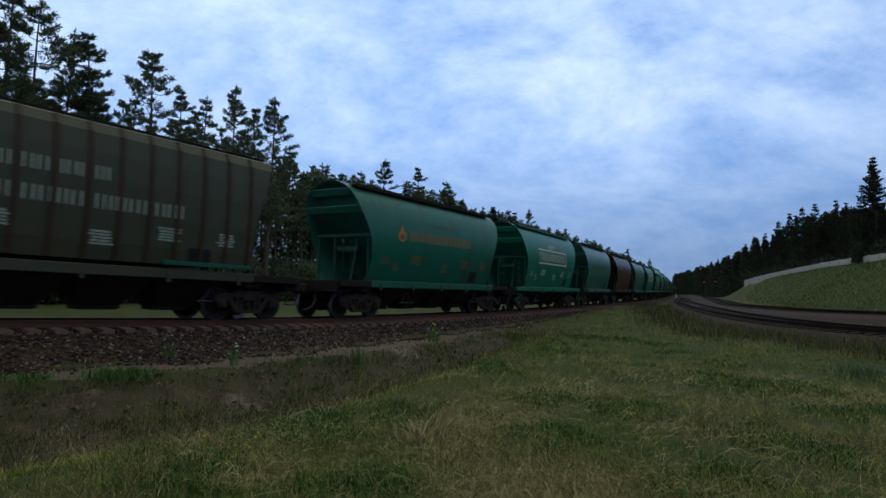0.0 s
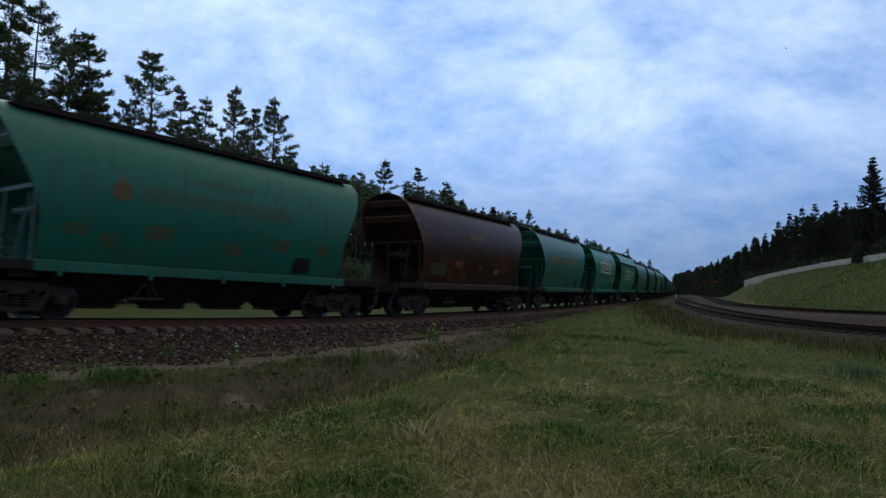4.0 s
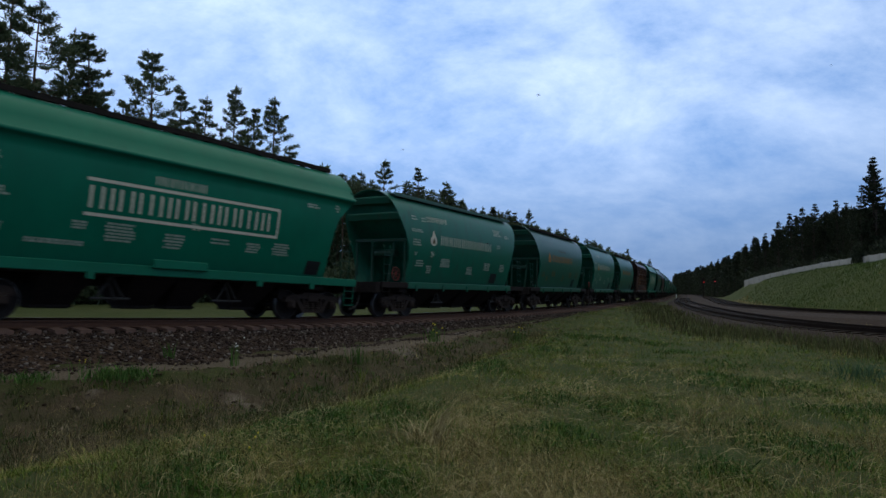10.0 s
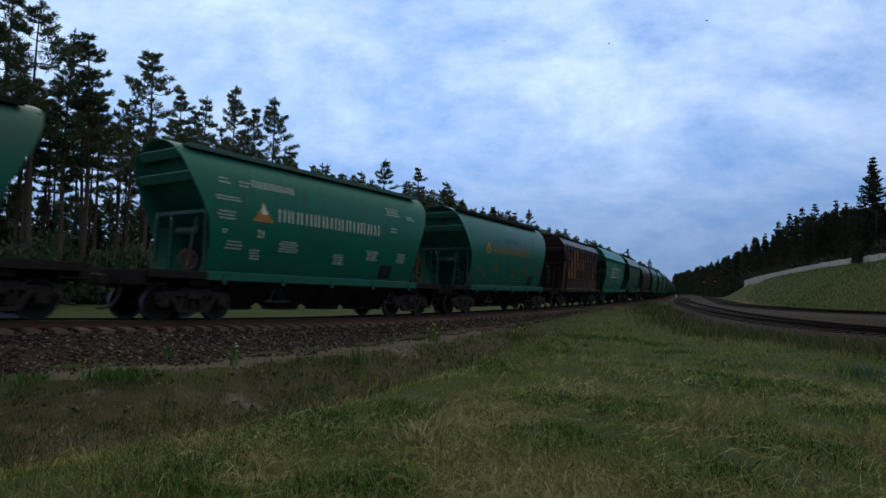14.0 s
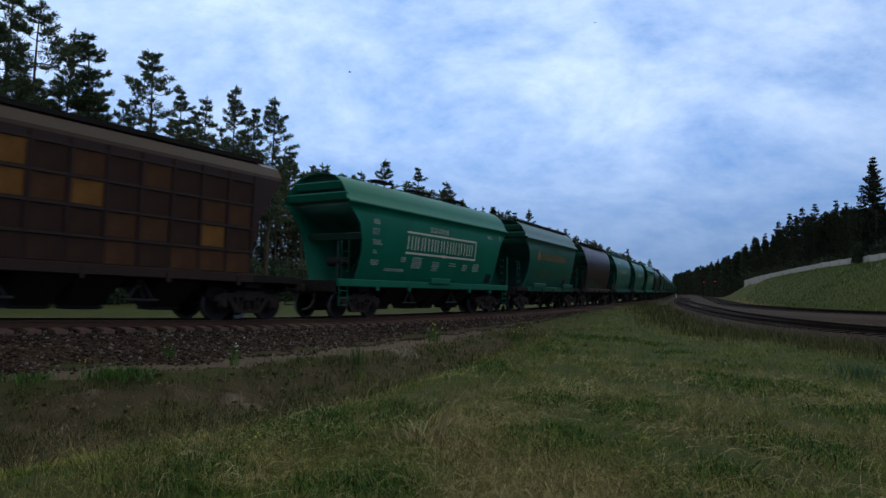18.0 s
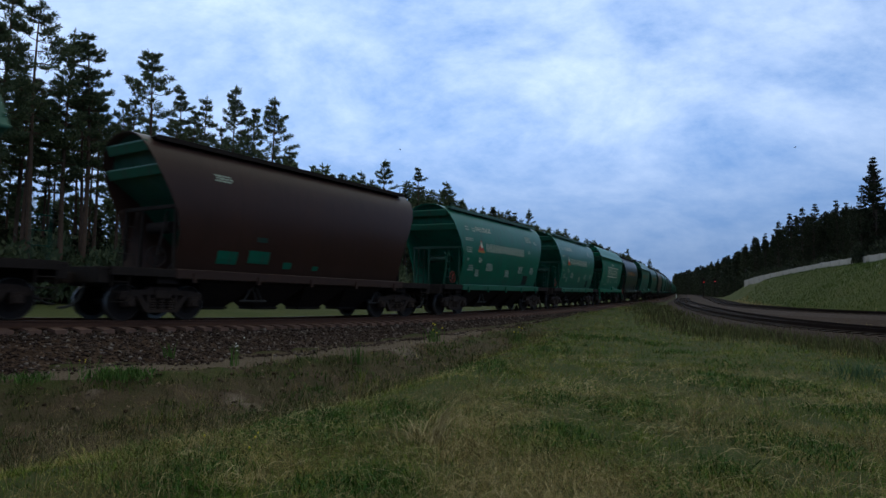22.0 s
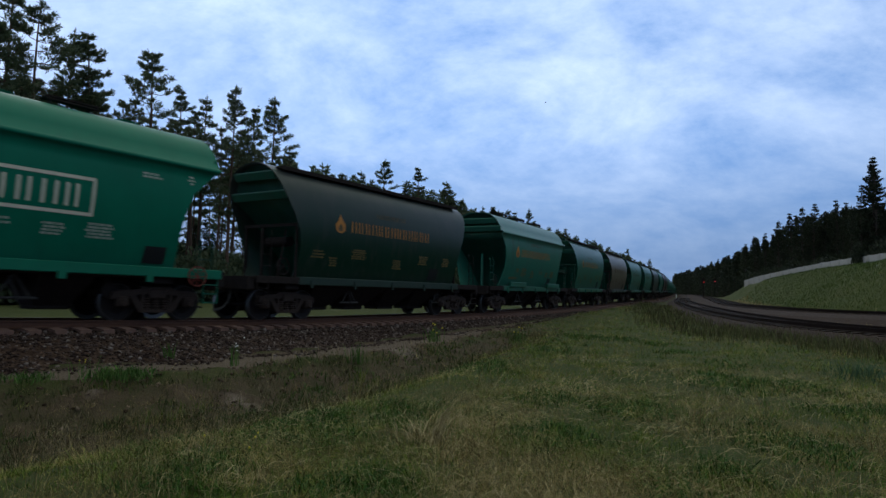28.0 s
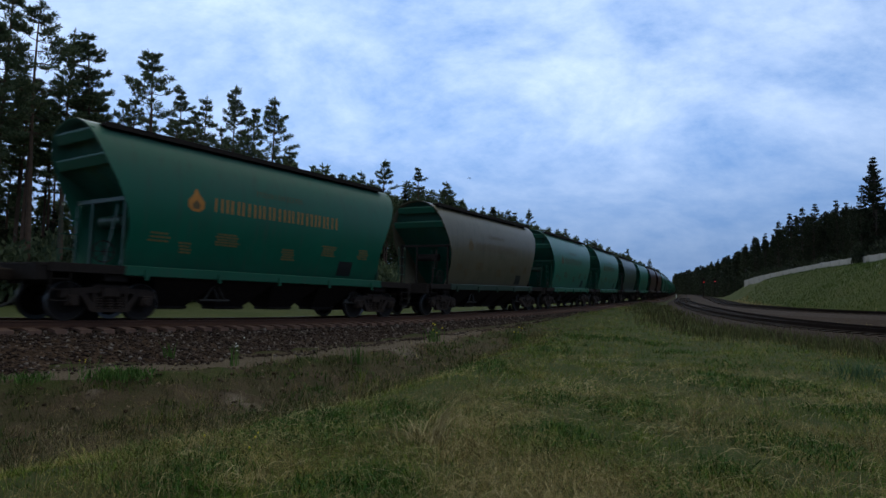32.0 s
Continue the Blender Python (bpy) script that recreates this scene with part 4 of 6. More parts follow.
PINES = [pine_meshes(100 + i, 20.0, c, w, ln) for i, (c, w, ln) in enumerate(
    [(.45, 3.3, 0), (.52, 2.9, .004), (.42, 3.0, 0), (.56, 3.6, -.005), (.40, 3.2, .002), (.5, 3.9, .010)])]
HIGH_PINES = [pine_meshes(150 + i, 20.0, c, w, ln) for i, (c, w, ln) in enumerate([(.60, 2.6, .003), (.66, 2.9, 0), (.63, 2.3, -.004), (.70, 2.7, .002)])]
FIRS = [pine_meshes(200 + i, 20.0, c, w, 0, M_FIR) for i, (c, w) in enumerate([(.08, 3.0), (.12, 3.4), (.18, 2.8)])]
tree_rng = random.Random(77)


def pine(x, y, h, kinds=PINES, which=None, group="forest pines", label="tall dark pine with a bare lower trunk"):
    tr, cr = kinds[which if which is not None else tree_rng.randrange(len(kinds))]
    base = new("pine_tree")
    k = h / 20
    base.matrix_basis = Matrix.Translation((x, y, ground_z(x, y) - .05)) @ pose(0, 0, 0, 0, 0, tree_rng.uniform(0, 360)) @ Matrix.Diagonal((k * tree_rng.uniform(.9, 1.1), k * tree_rng.uniform(.9, 1.1), k, 1))
    for nm, me in (("trunk", tr), ("crown", cr)):
        new(nm, me).parent = base
    return tagged(base, label, "tree", group)


def bush_mesh(seed):
    rng = np.random.default_rng(seed)
    n, k = 260, 6
    a, b = rng.uniform(0, 6.28, n), rng.random(n) ** .5
    c = np.stack([np.cos(a) * b, np.sin(a) * b, .08 + rng.random(n) * 1.15 * np.sqrt(np.maximum(.05, 1 - b * b * .8))], -1)
    c = np.repeat(c, k, axis=0) + rng.normal(0, .08, (n * k, 3))
    d = rng.normal(size=(n * k, 3)) + np.array([0, 0, .3])
    d /= np.linalg.norm(d, axis=1)[:, None]
    sd = np.cross(d, rng.normal(size=(n * k, 3)))
    sd /= np.linalg.norm(sd, axis=1)[:, None]
    L = rng.uniform(.10, .22, (n * k, 1))
    co = np.stack([c, c + d * L * .5 + sd * .05, c + d * L, c + d * L * .5 - sd * .05], 1)
    me = mesh_from("bush", co.reshape(-1, 3), np.arange(n * k * 4).reshape(-1, 4), [M_NEEDLE])
    return me


BUSHES = [bush_mesh(300 + i) for i in range(3)]
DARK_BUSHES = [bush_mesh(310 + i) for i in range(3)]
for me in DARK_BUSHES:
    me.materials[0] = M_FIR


def bush(x, y, h, w, group="forest undergrowth", label="dark leafy undergrowth bush at the forest edge"):
    ob = new("bush", (DARK_BUSHES if "wall" in group else BUSHES)[tree_rng.randrange(3)])
    ob.matrix_basis = Matrix.Translation((x, y, ground_z(x, y) - .05)) @ pose(0, 0, 0, 0, 0, tree_rng.uniform(0, 360)) @ Matrix.Diagonal((w, w, h, 1))
    return tagged(ob, label, "bush", group)


# tall pines that stand out against the sky beyond the main line
for x, y, h, w in [(-29.0, 40, 19.6, 0), (-29.9, 42, 22.3, 1), (-28.9, 44, 21.7, 3), (-28.4, 47, 21.1, 0), (-27.4, 48, 20.8, 2), (-24.7, 52, 20.9, 5), (-26.4, 62, 20.9, 2),
                   (-24.8, 64, 21.1, 1), (-20.1, 59, 20.7, 4), (-20.9, 68, 21.0, 2), (-17.3, 62, 20.5, 4), (-19.7, 80, 19.2, 4), (-17.7, 100, 19.5, 2), (-13.2, 100, 20.2, 4),
                   (-8.8, 95, 21.2, 4), (-4.2, 100, 20.7, 2), (0.35, 104, 19.5, 4), (4.1, 125, 19.7, 0), (10.3, 135, 19.4, 2), (13.9, 135, 18.9, 4), (18.8, 140, 19.9, 0),
                   (35.7, 185, 20.1, 4), (53.3, 220, 19.6, 0), (81.7, 280, 20.7, 2), (111.3, 340, 19.6, 4)]:
    pine(x, y, h, PINES, w)

FAR_TREES = []


def far_pine(x, y, h):
    """Noted for the joined far wood."""
    FAR_TREES.append((x, y, ground_z(x, y), h))


# the wood behind them, row behind row along the line
for row in range(5):
    s = 2.0 + row * 1.3
    while s < 560:
        gap = float(np.interp(s, [0, 60, 150, 300, 560], [-33, -33.5, -30, -20, -12])) - 4.0 * row - tree_rng.uniform(0, 2.6)
        x, y, _ = MAIN.at(s, gap)
        low, high = (16, 19.0) if s < 52 else (12.6 + .8 * row, 14.6 + .8 * row) if s < 64 else (14.8 + .8 * row, 17.2 + .8 * row) if s < 92 else (17.6, 19.8)
        h = tree_rng.uniform(low, high)
        if row == 4 and s < 62:
            far_pine(float(x) - 4, float(y) + 3, h * .62)
            far_pine(float(x) - 7, float(y) + 6, h * .42)
            far_pine(float(x) - 1, float(y) + 1, h * .36)
            s += 2.2
        elif s < 62 or (row == 0 and s < 150):
            if row < 3 or s > 62 or tree_rng.random() < .7:
                pine(float(x), float(y), h, FIRS if (s > 60 and tree_rng.random() < .4) else HIGH_PINES if s < 75 and row != 2 else PINES)
            s += tree_rng.uniform(2.8, 5.0) * (1 if s < 70 else 1.2)
        else:
            far_pine(float(x), float(y), h)
            s += tree_rng.uniform(2.6, 4.2) * (1 if s < 200 else 1.4)
s = 4.0
while s < 160:
    x, y, _ = MAIN.at(s, float(np.interp(s, [0, 150], [-31.5, -29])) - tree_rng.uniform(0, 5))
    bush(float(x), float(y), tree_rng.uniform(2.0, 4.4), tree_rng.uniform(1.4, 2.8))
    s += tree_rng.uniform(.8, 1.7)

s = 0.0
while s < 90:
    x, y, _ = MAIN.at(s, -34 - tree_rng.uniform(0, 14))
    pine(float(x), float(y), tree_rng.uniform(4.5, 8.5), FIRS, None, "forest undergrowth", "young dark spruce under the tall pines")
    s += tree_rng.uniform(.7, 1.5)

# the dark wood on the rise beyond the two side tracks
for x, y, top in [(58.3, 85, 20.1), (58.9, 86, 19.3), (57.1, 86, 16.4), (59.6, 87, 19.0), (60.2, 84, 18.4), (73.1, 110, 16.8), (72.0, 112, 17.7), (69.7, 112, 18.0), (67.7, 115, 17.9), (67.3, 118, 17.7), (69.0, 125, 17.2), (69.2, 130, 16.4),
                  (76.7, 150, 15.6), (76.5, 155, 15.0), (76.5, 160, 13.7), (87.7, 190, 12.9), (100, 230, 13.5), (122.4, 300, 14.3), (146.5, 380, 15.0), (169, 460, 15.2)]:
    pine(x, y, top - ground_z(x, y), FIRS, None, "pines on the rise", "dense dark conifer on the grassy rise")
for row in range(4):
    y = 78.0 + row
    while y < 620:
        x = float(np.interp(y, [70, 110, 150, 190, 300, 460, 620], [60, 66, 77, 88, 123, 170, 225])) + 3.5 * row + tree_rng.uniform(0, 3)
        top = float(np.interp(y, [70, 100, 130, 160, 190, 250, 300, 460, 620], [12.5, 15.2, 17.6, 16.0, 14.0, 13.2, 13.8, 14.6, 16.6])) * tree_rng.uniform(.92, 1.04)
        if row == 0 and y < 165:
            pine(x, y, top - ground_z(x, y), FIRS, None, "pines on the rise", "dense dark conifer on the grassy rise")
        else:
            far_pine(x, y, top - ground_z(x, y))
        y += tree_rng.uniform(2.4, 4.0) * (1 if y < 140 else 1.3 if y < 250 else 2.0)
for i in range(26):
    y = 66 + i * 3.1
    x = float(np.interp(y, [66, 88, 110, 150], [53, 57, 61, 70])) + tree_rng.uniform(0, 3)
    bush(x, y, tree_rng.uniform(1.6, 3.4), tree_rng.uniform(1.4, 2.6), "bushes behind the wall", "dark bush growing behind the concrete wall")
bush(50.3, 76.6, 2.2, .7, "bushes behind the wall", "small dark bush in front of the concrete wall")



def build_far_wood(trees, leaf, label, bark):
    """The distant trees in one mesh: stems and ragged layered crowns."""
    rng = np.random.default_rng(19)
    cos, stems = [], []
    for x, y, z, h in trees:
        n = 900
        u = rng.random(n) ** .8
        low = .16 if y < 150 else .02
        hh = h * (low + (1 - low) * u)
        lev = np.sin(hh * 5.1 + x) * .25 + .85
        r = h * .14 * ((1 - u) ** .6 + .06) * lev * np.sqrt(rng.random(n))
        a = rng.uniform(0, 6.28, n)
        c = np.stack([x + r * np.cos(a), y + r * np.sin(a), z + hh], -1)
        d = rng.normal(size=(n, 3)) + np.stack([np.cos(a) * .8, np.sin(a) * .8, .25 + 0 * a], -1)
        d /= np.linalg.norm(d, axis=1)[:, None]
        sd = np.cross(d, rng.normal(size=(n, 3)))
        sd /= np.linalg.norm(sd, axis=1)[:, None]
        L = rng.uniform(.4, .95, (n, 1))
        cos.append(np.stack([c, c + d * L * .5 + sd * .13, c + d * L, c + d * L * .5 - sd * .13], 1))
        t = np.array([0, 2.09, 4.19])
        b = np.stack([x + .16 * np.cos(t), y + .16 * np.sin(t), z - .1 + 0 * t], -1)
        stems.append(np.concatenate([b, np.array([[x, y, z + h * .9]])]))
    scatter_mesh("far_forest", np.concatenate(cos), [(0, 1, 2), (0, 2, 3)], leaf, label, "forest")
    scatter_mesh("far_trunks", np.array(stems), [(0, 1, 3), (1, 2, 3), (2, 0, 3)], bark, "trunks of the distant pine forest", "forest")


build_far_wood([t for t in FAR_TREES if MAIN.side(t[0], t[1])[1] < 0], M_NEEDLE, "distant pine forest beyond the train", M_BARK)
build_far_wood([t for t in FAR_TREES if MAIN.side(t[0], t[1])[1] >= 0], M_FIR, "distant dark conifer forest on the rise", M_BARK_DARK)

# ---------------------------------------------------------------- concrete wall on the rise


def build_wall():
    base = tagged(new("retaining_wall"), "low pale concrete panel wall along the grassy rise", "wall", kind="structure")
    def f(bm):
        add_box(bm, -1.49, 1.49, -.11, .11, -.4, 1.08, .02)
        add_box(bm, -1.2, 1.2, -.14, -.10, .1, .9, .015)
    me = cached("wall_panel", f)
    def g(bm):
        add_box(bm, -.14, .14, -.16, .16, -.5, 1.14, .02)
    post = cached("wall_post", g)
    run = lambda y: float(np.interp(y, [30, 70, 78, 88, 103, 125], [44.0, 49.1, 51.2, 53.3, 55.8, 59.6]))
    y = 124.5
    while y > 40:
        x, x2, y2 = run(y), run(y - 2.95), y - 2.95
        z, z2 = ground_z(x, y), ground_z(x2, y2)
        turn = math.degrees(math.atan2(y2 - y, x2 - x))
        part("panel", me, M_CONCRETE, base, at=pose((x + x2) / 2, (y + y2) / 2, (z + z2) / 2 - .12, 0, 0, turn) @ pose(0, 0, 0, 0, -math.degrees(math.atan2(z2 - z, 3)), 0))
        part("post", post, M_CONCRETE, base, at=pose(x, y, z - .12, 0, 0, turn))
        y = y2


build_wall()

# ---------------------------------------------------------------- signals


def signal(x, y, lamp_z, label, glow):
    z = ground_z(x, y)
    base = tagged(new("railway_signal"), label, "signal", "red signals")
    base.location = (x, y, z)
    h = lamp_z - z
    def mast(bm):
        add_tube(bm, [(0, 0, -.3), (0, 0, 5.6)], .075, 8)
    def head(bm):
        add_prism(bm, [(-.3, -.5), (.3, -.5), (.36, 0), (.3, .5), (.15, .68), (-.15, .68), (-.3, .5), (-.36, 0)], "y", -.06, .02)
        for dz in (-.25, .2):
            add_disc(bm, (0, 0, dz), .13, -.28, -.05, 14)
    def lens(bm):
        bmesh.ops.create_uvsphere(bm, u_segments=12, v_segments=8, radius=.095, matrix=Matrix.LocRotScale((0, -.3, -.25), None, (1, .35, 1)))
    part("mast", cached("signal_mast", mast), M_DARK, base, at=Matrix.Diagonal((1, 1, (h + .6) / 5.6, 1)))
    part("signal_head", cached("signal_head", head), M_DARK, base, at=pose(0, 0, h + .25))
    part("lens", cached("signal_lens", lens, True), glow, base, "glowing red lens", at=pose(0, 0, h + .25))


signal(77.4, 180, 4.31, "tall signal mast showing a red light", M_REDLAMP)
signal(55.6, 135, 3.34, "second signal mast showing a dim red light", M_REDDIM)


def marker_post(x, y):
    base = tagged(new("marker_post"), "short white trackside marker post beside the rails", "post")
    base.location = (x, y, ground_z(x, y))
    part("post", cached("marker_post", lambda bm: add_box(bm, -.09, .09, -.09, .09, -.2, 1.25, .02)), M_MARKER, base)
    part("cap", cached("marker_cap", lambda bm: add_box(bm, -.11, .11, -.11, .11, 1.25, 1.4, .02)), M_DARK, base, "dark cap")


M_MARKER = plain("white_post_paint", (0.7, 0.7, 0.68), 0.7, 0, 0.15, 6)
marker_post(64.2, 174)

# ---------------------------------------------------------------- hopper wagons
# local frame: x towards the train's head, y towards the meadow, z up from the rail head
BASE, AXLE = 10.17, 0.925


def shell(bm, profile, edge, inner, nx=10, lip=0.05):
    """Side walls and roof swept along the wagon. profile: (y, z) from sill to ridge; edge(z): half length; inner(z): where the end sheet sits."""
    prof = profile + [(-y, z) for y, z in profile[-2::-1]]
    rows = []
    for y, z in prof:
        e = edge(z)
        rows.append([bm.verts.new((e * (2 * i / nx - 1), y, z)) for i in range(nx + 1)])
    for a, b in zip(rows, rows[1:]):
        for i in range(nx):
            bm.faces.new((a[i], a[i + 1], b[i + 1], b[i]))
    for sgn, col in ((1, nx), (-1, 0)):
        ins, deep = [], []
        rim = [bm.verts.new(r[col].co) for r in rows]
        for (y, z), r in zip(prof, rows):
            yy = y - math.copysign(min(lip, abs(y)), y)
            ins.append(bm.verts.new((sgn * (edge(z) - .01), yy, z - (.03 if abs(y) < .9 else 0))))
            deep.append(bm.verts.new((sgn * inner(z), yy, z - (.04 if abs(y) < .9 else 0))))
        for i in range(len(prof) - 1):
            bm.faces.new((rim[i], rim[i + 1], ins[i + 1], ins[i]))
            bm.faces.new((ins[i], ins[i + 1], deep[i + 1], deep[i]))
        half = len(prof) // 2
        first = len(bm.faces)
        for i in range(half):
            j = len(prof) - 1 - i
            if j - 1 > i + 1:
                bm.faces.new((deep[i], deep[i + 1], deep[j - 1], deep[j]))
            else:
                bm.faces.new((deep[i], deep[i + 1], deep[j]))
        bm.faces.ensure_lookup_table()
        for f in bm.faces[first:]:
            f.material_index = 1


def curve(pts):
    zs, xs = [p[0] for p in pts], [p[1] for p in pts]
    return lambda z: float(np.interp(z, zs, xs))


def rounded_profile():
    out = [(1.12, 1.36), (1.27, 1.75), (1.40, 2.25), (1.48, 2.75), (1.475, 3.25), (1.40, 3.7), (1.29, 4.05), (1.14, 4.32), (.94, 4.53), (.68, 4.69), (.36, 4.79), (0, 4.82)]
    return out


ROUND_EDGE = curve([(1.3, 5.00), (1.7, 4.90), (2.1, 4.86), (2.5, 4.92), (2.9, 5.06), (3.3, 5.29), (3.8, 5.57), (4.2, 5.74), (4.5, 5.83), (4.9, 5.88)])
ROUND_IN = curve([(1.3, 2.7), (2.6, 3.8), (3.2, 4.4), (3.5, 5.0), (3.65, 5.28), (4.9, 5.65)])
LIP_PROFILE = [(1.10, 1.40), (1.26, 1.8), (1.40, 2.3), (1.49, 2.8), (1.53, 3.3), (1.52, 3.65), (1.50, 3.91), (1.59, 3.93), (1.61, 3.98), (1.58, 4.03), (1.48, 4.06), (1.37, 4.34), (1.14, 4.64), (.84, 4.85), (.46, 4.96), (0, 4.99)]
LIP_EDGE = curve([(1.3, 5.50), (1.8, 5.46), (2.4, 5.46), (2.9, 5.56), (3.3, 5.74), (3.6, 6.04), (3.91, 6.42), (4.0, 6.48), (5.0, 6.35)])
LIP_IN = curve([(1.3, 2.6), (2.4, 3.1), (2.9, 3.6), (3.15, 4.1), (3.45, 5.0), (3.9, 5.95), (5.0, 6.16)])
SHORT_EDGE = curve([(1.3, 4.95), (1.8, 4.80), (2.4, 4.66), (2.9, 4.72), (3.3, 4.90), (3.6, 5.14), (3.91, 5.42), (4.0, 5.48), (5.0, 5.36)])
SHORT_IN = curve([(1.3, 2.5), (2.4, 3.0), (2.9, 3.5), (3.15, 3.9), (3.45, 4.5), (3.9, 5.05), (5.0, 5.22)])
RIB_PROFILE = [(1.36, 1.50), (1.43, 1.9), (1.48, 2.6), (1.49, 3.3), (1.46, 3.9), (1.40, 4.35), (1.26, 4.58), (.8, 4.74), (0, 4.82)]
RIB_EDGE = curve([(1.4, 4.85), (2.0, 4.85), (2.9, 4.95), (3.8, 5.25), (4.8, 5.6)])
RIB_IN = curve([(1.3, 3.4), (2.9, 4.4), (3.4, 5.0), (4.8, 5.45)])
BOX_PROFILE = [(1.42, 1.35), (1.44, 2.0), (1.44, 3.0), (1.44, 4.12), (1.40, 4.22), (1.16, 4.50), (.75, 4.66), (0, 4.72)]
BOX_EDGE = curve([(1.3, 4.80), (2.6, 4.85), (3.9, 5.65), (4.0, 5.8), (4.8, 5.9)])
BOX_IN = curve([(1.3, 3.6), (3.8, 5.2), (3.9, 5.6), (4.8, 5.75)])


def taller(prof, edge, inner):
    """All bodies share one stretch above the sill."""
    k = lambda z: 1.36 + (z - 1.36) * 1.085
    return [(y, k(z)) for y, z in prof], lambda z: edge((z - 1.36) / 1.085 + 1.36), lambda z: inner((z - 1.36) / 1.085 + 1.36)


SHELLS = {"round": (rounded_profile(), ROUND_EDGE, ROUND_IN), "lip": (LIP_PROFILE, LIP_EDGE, LIP_IN), "short": (LIP_PROFILE, SHORT_EDGE, SHORT_IN), "rib": (RIB_PROFILE, RIB_EDGE, RIB_IN), "box": (BOX_PROFILE, BOX_EDGE, BOX_IN)}
SHELLS = {k: taller(*v) for k, v in SHELLS.items()}


def skin_y(kind, z):
    p = SHELLS[kind][0]
    return float(np.interp(z, [b for a, b in p], [a for a, b in p]))


def f_side_sill(bm):
    add_box(bm, -4.95, 4.95, -.06, .06, 1.14, 1.40, .015)
    for x in (-4.4, -2.2, 0, 2.2, 4.4):
        add_box(bm, x - .05, x + .05, .06, .10, 1.04, 1.3)


def f_end_sill(bm):
    add_box(bm, 4.95, 6.72, -.05, .05, 1.16, 1.38, .012)


def f_lip_sill(bm):
    add_box(bm, -6.75, 6.75, -.07, .07, 1.16, 1.42, .015)
    add_box(bm, -.65, .95, .07, .16, 1.36, 1.60, .02)
    for x in (-4.6, -2.5, 2.5, 4.6):
        add_box(bm, x - .09, x + .09, .07, .13, 1.02, 1.2)


def f_centre_sill(bm):
    add_box(bm, -6.9, 6.9, -.28, .28, .86, 1.2, .02)


def f_headstock(bm):
    add_box(bm, 6.7, 6.95, -1.35, 1.35, .95, 1.3, .02)


def f_cross_beam(bm):
    add_box(bm, -.3, .3, -1.3, 1.3, .98, 1.25, .02)


def f_floor_plate(bm):
    add_box(bm, -4.6, 4.6, -1.25, 1.25, 1.12, 1.4)


def f_platform(bm):
    add_box(bm, 0, 1.95, -1.36, 1.36, 1.28, 1.36, .01)


def f_chute(bm, half=.97, foot=.62):
    """Hopper outlet: square above, tapering to a flat gate."""
    rings = []
    for a, b, z in ((half, 1.2, 1.2), (half, 1.15, 1.06), (foot, .34, .36), (foot, .34, .27)):
        rings.append([bm.verts.new((x * a, y * b, z)) for x, y in ((-1, -1), (1, -1), (1, 1), (-1, 1))])
    bm.faces.new(rings[0]); bm.faces.new(rings[-1][::-1])
    for r0, r1 in zip(rings, rings[1:]):
        for i in range(4):
            bm.faces.new((r0[(i + 1) % 4], r0[i], r1[i], r1[(i + 1) % 4]))
    add_box(bm, -foot - .06, foot + .06, .33, .37, .30, .36)
    add_box(bm, -.04, .04, .3, .5, .5, .9)


def f_brake(bm):
    add_tube(bm, [(-.35, 1.0, .55), (0, 1.0, 1.1)], .03)
    add_tube(bm, [(.35, 1.0, .55), (0, 1.0, 1.1)], .03)
    add_tube(bm, [(-.1, 1.05, .5), (.12, 1.05, 1.05)], .025)
    add_tube(bm, [(-.5, 1.0, .55), (.5, 1.0, .55)], .035)


def f_cylinder(bm):
    add_disc(bm, (0, 0, .78), .2, -.45, .45, 14)
    add_box(bm, -.1, .1, -.3, .3, .9, 1.1)


def f_walkway(bm):
    for sy in (1, -1):
        a, b = sorted((sy * .70, sy * 1.04))
        add_box(bm, -5.40, 5.50, a, b, 4.93, 4.97)
        a, b = sorted((sy * 1.01, sy * 1.05))
        add_box(bm, -5.40, 5.50, a, b, 4.87, 5.0)
    for x in (-5.2, 5.3):
        add_tube(bm, [(x, .95, 4.92), (x, .95, 5.22), (x - .25, .95, 5.22), (x - .25, .95, 4.92)], .015, 4)


def f_small_walkway(bm):
    add_box(bm, -.62, .62, .05, .55, 5.43, 5.47)
    for x in (-.55, .55):
        for y in (.1, .5):
            add_box(bm, x - .025, x + .025, y - .025, y + .025, 5.14, 5.44)
    add_box(bm, -.62, .62, .52, .56, 5.36, 5.40)


def f_lip_walkway(bm):
    add_box(bm, -5.9, 5.9, .45, .80, 5.28, 5.32)
    add_box(bm, -5.9, 5.9, .79, .82, 5.20, 5.34)
    for k in range(13):
        x = -5.7 + k * .95
        add_box(bm, x - .03, x + .03, .5, .76, 5.0, 5.29)


def f_hatch(bm):
    add_disc(bm, (0, 0, 0), .38, -.05, .07, 18, .33)
    bmesh.ops.rotate(bm, verts=bm.verts[:], matrix=Matrix.Rotation(radians(-90), 3, "X"), cent=(0, 0, 0))


def f_header(bm):
    add_box(bm, -.05, .05, -1.12, 1.12, -.13, .13, .02)


def f_post(bm):
    add_box(bm, -.05, .05, -.05, .05, 0, 1.75, .008)


def f_diagonal(bm):
    add_tube(bm, [(0, 0, 0), (-.55, .12, 1.8)], .05, 5)


def f_ladder(bm):
    for x in (-.22, .22):
        add_tube(bm, [(x, 0, .48), (x, 0, 1.25)], .018, 5)
    for z in (.5, .75, 1.0):
        add_tube(bm, [(-.22, 0, z), (.22, 0, z)], .016, 5)


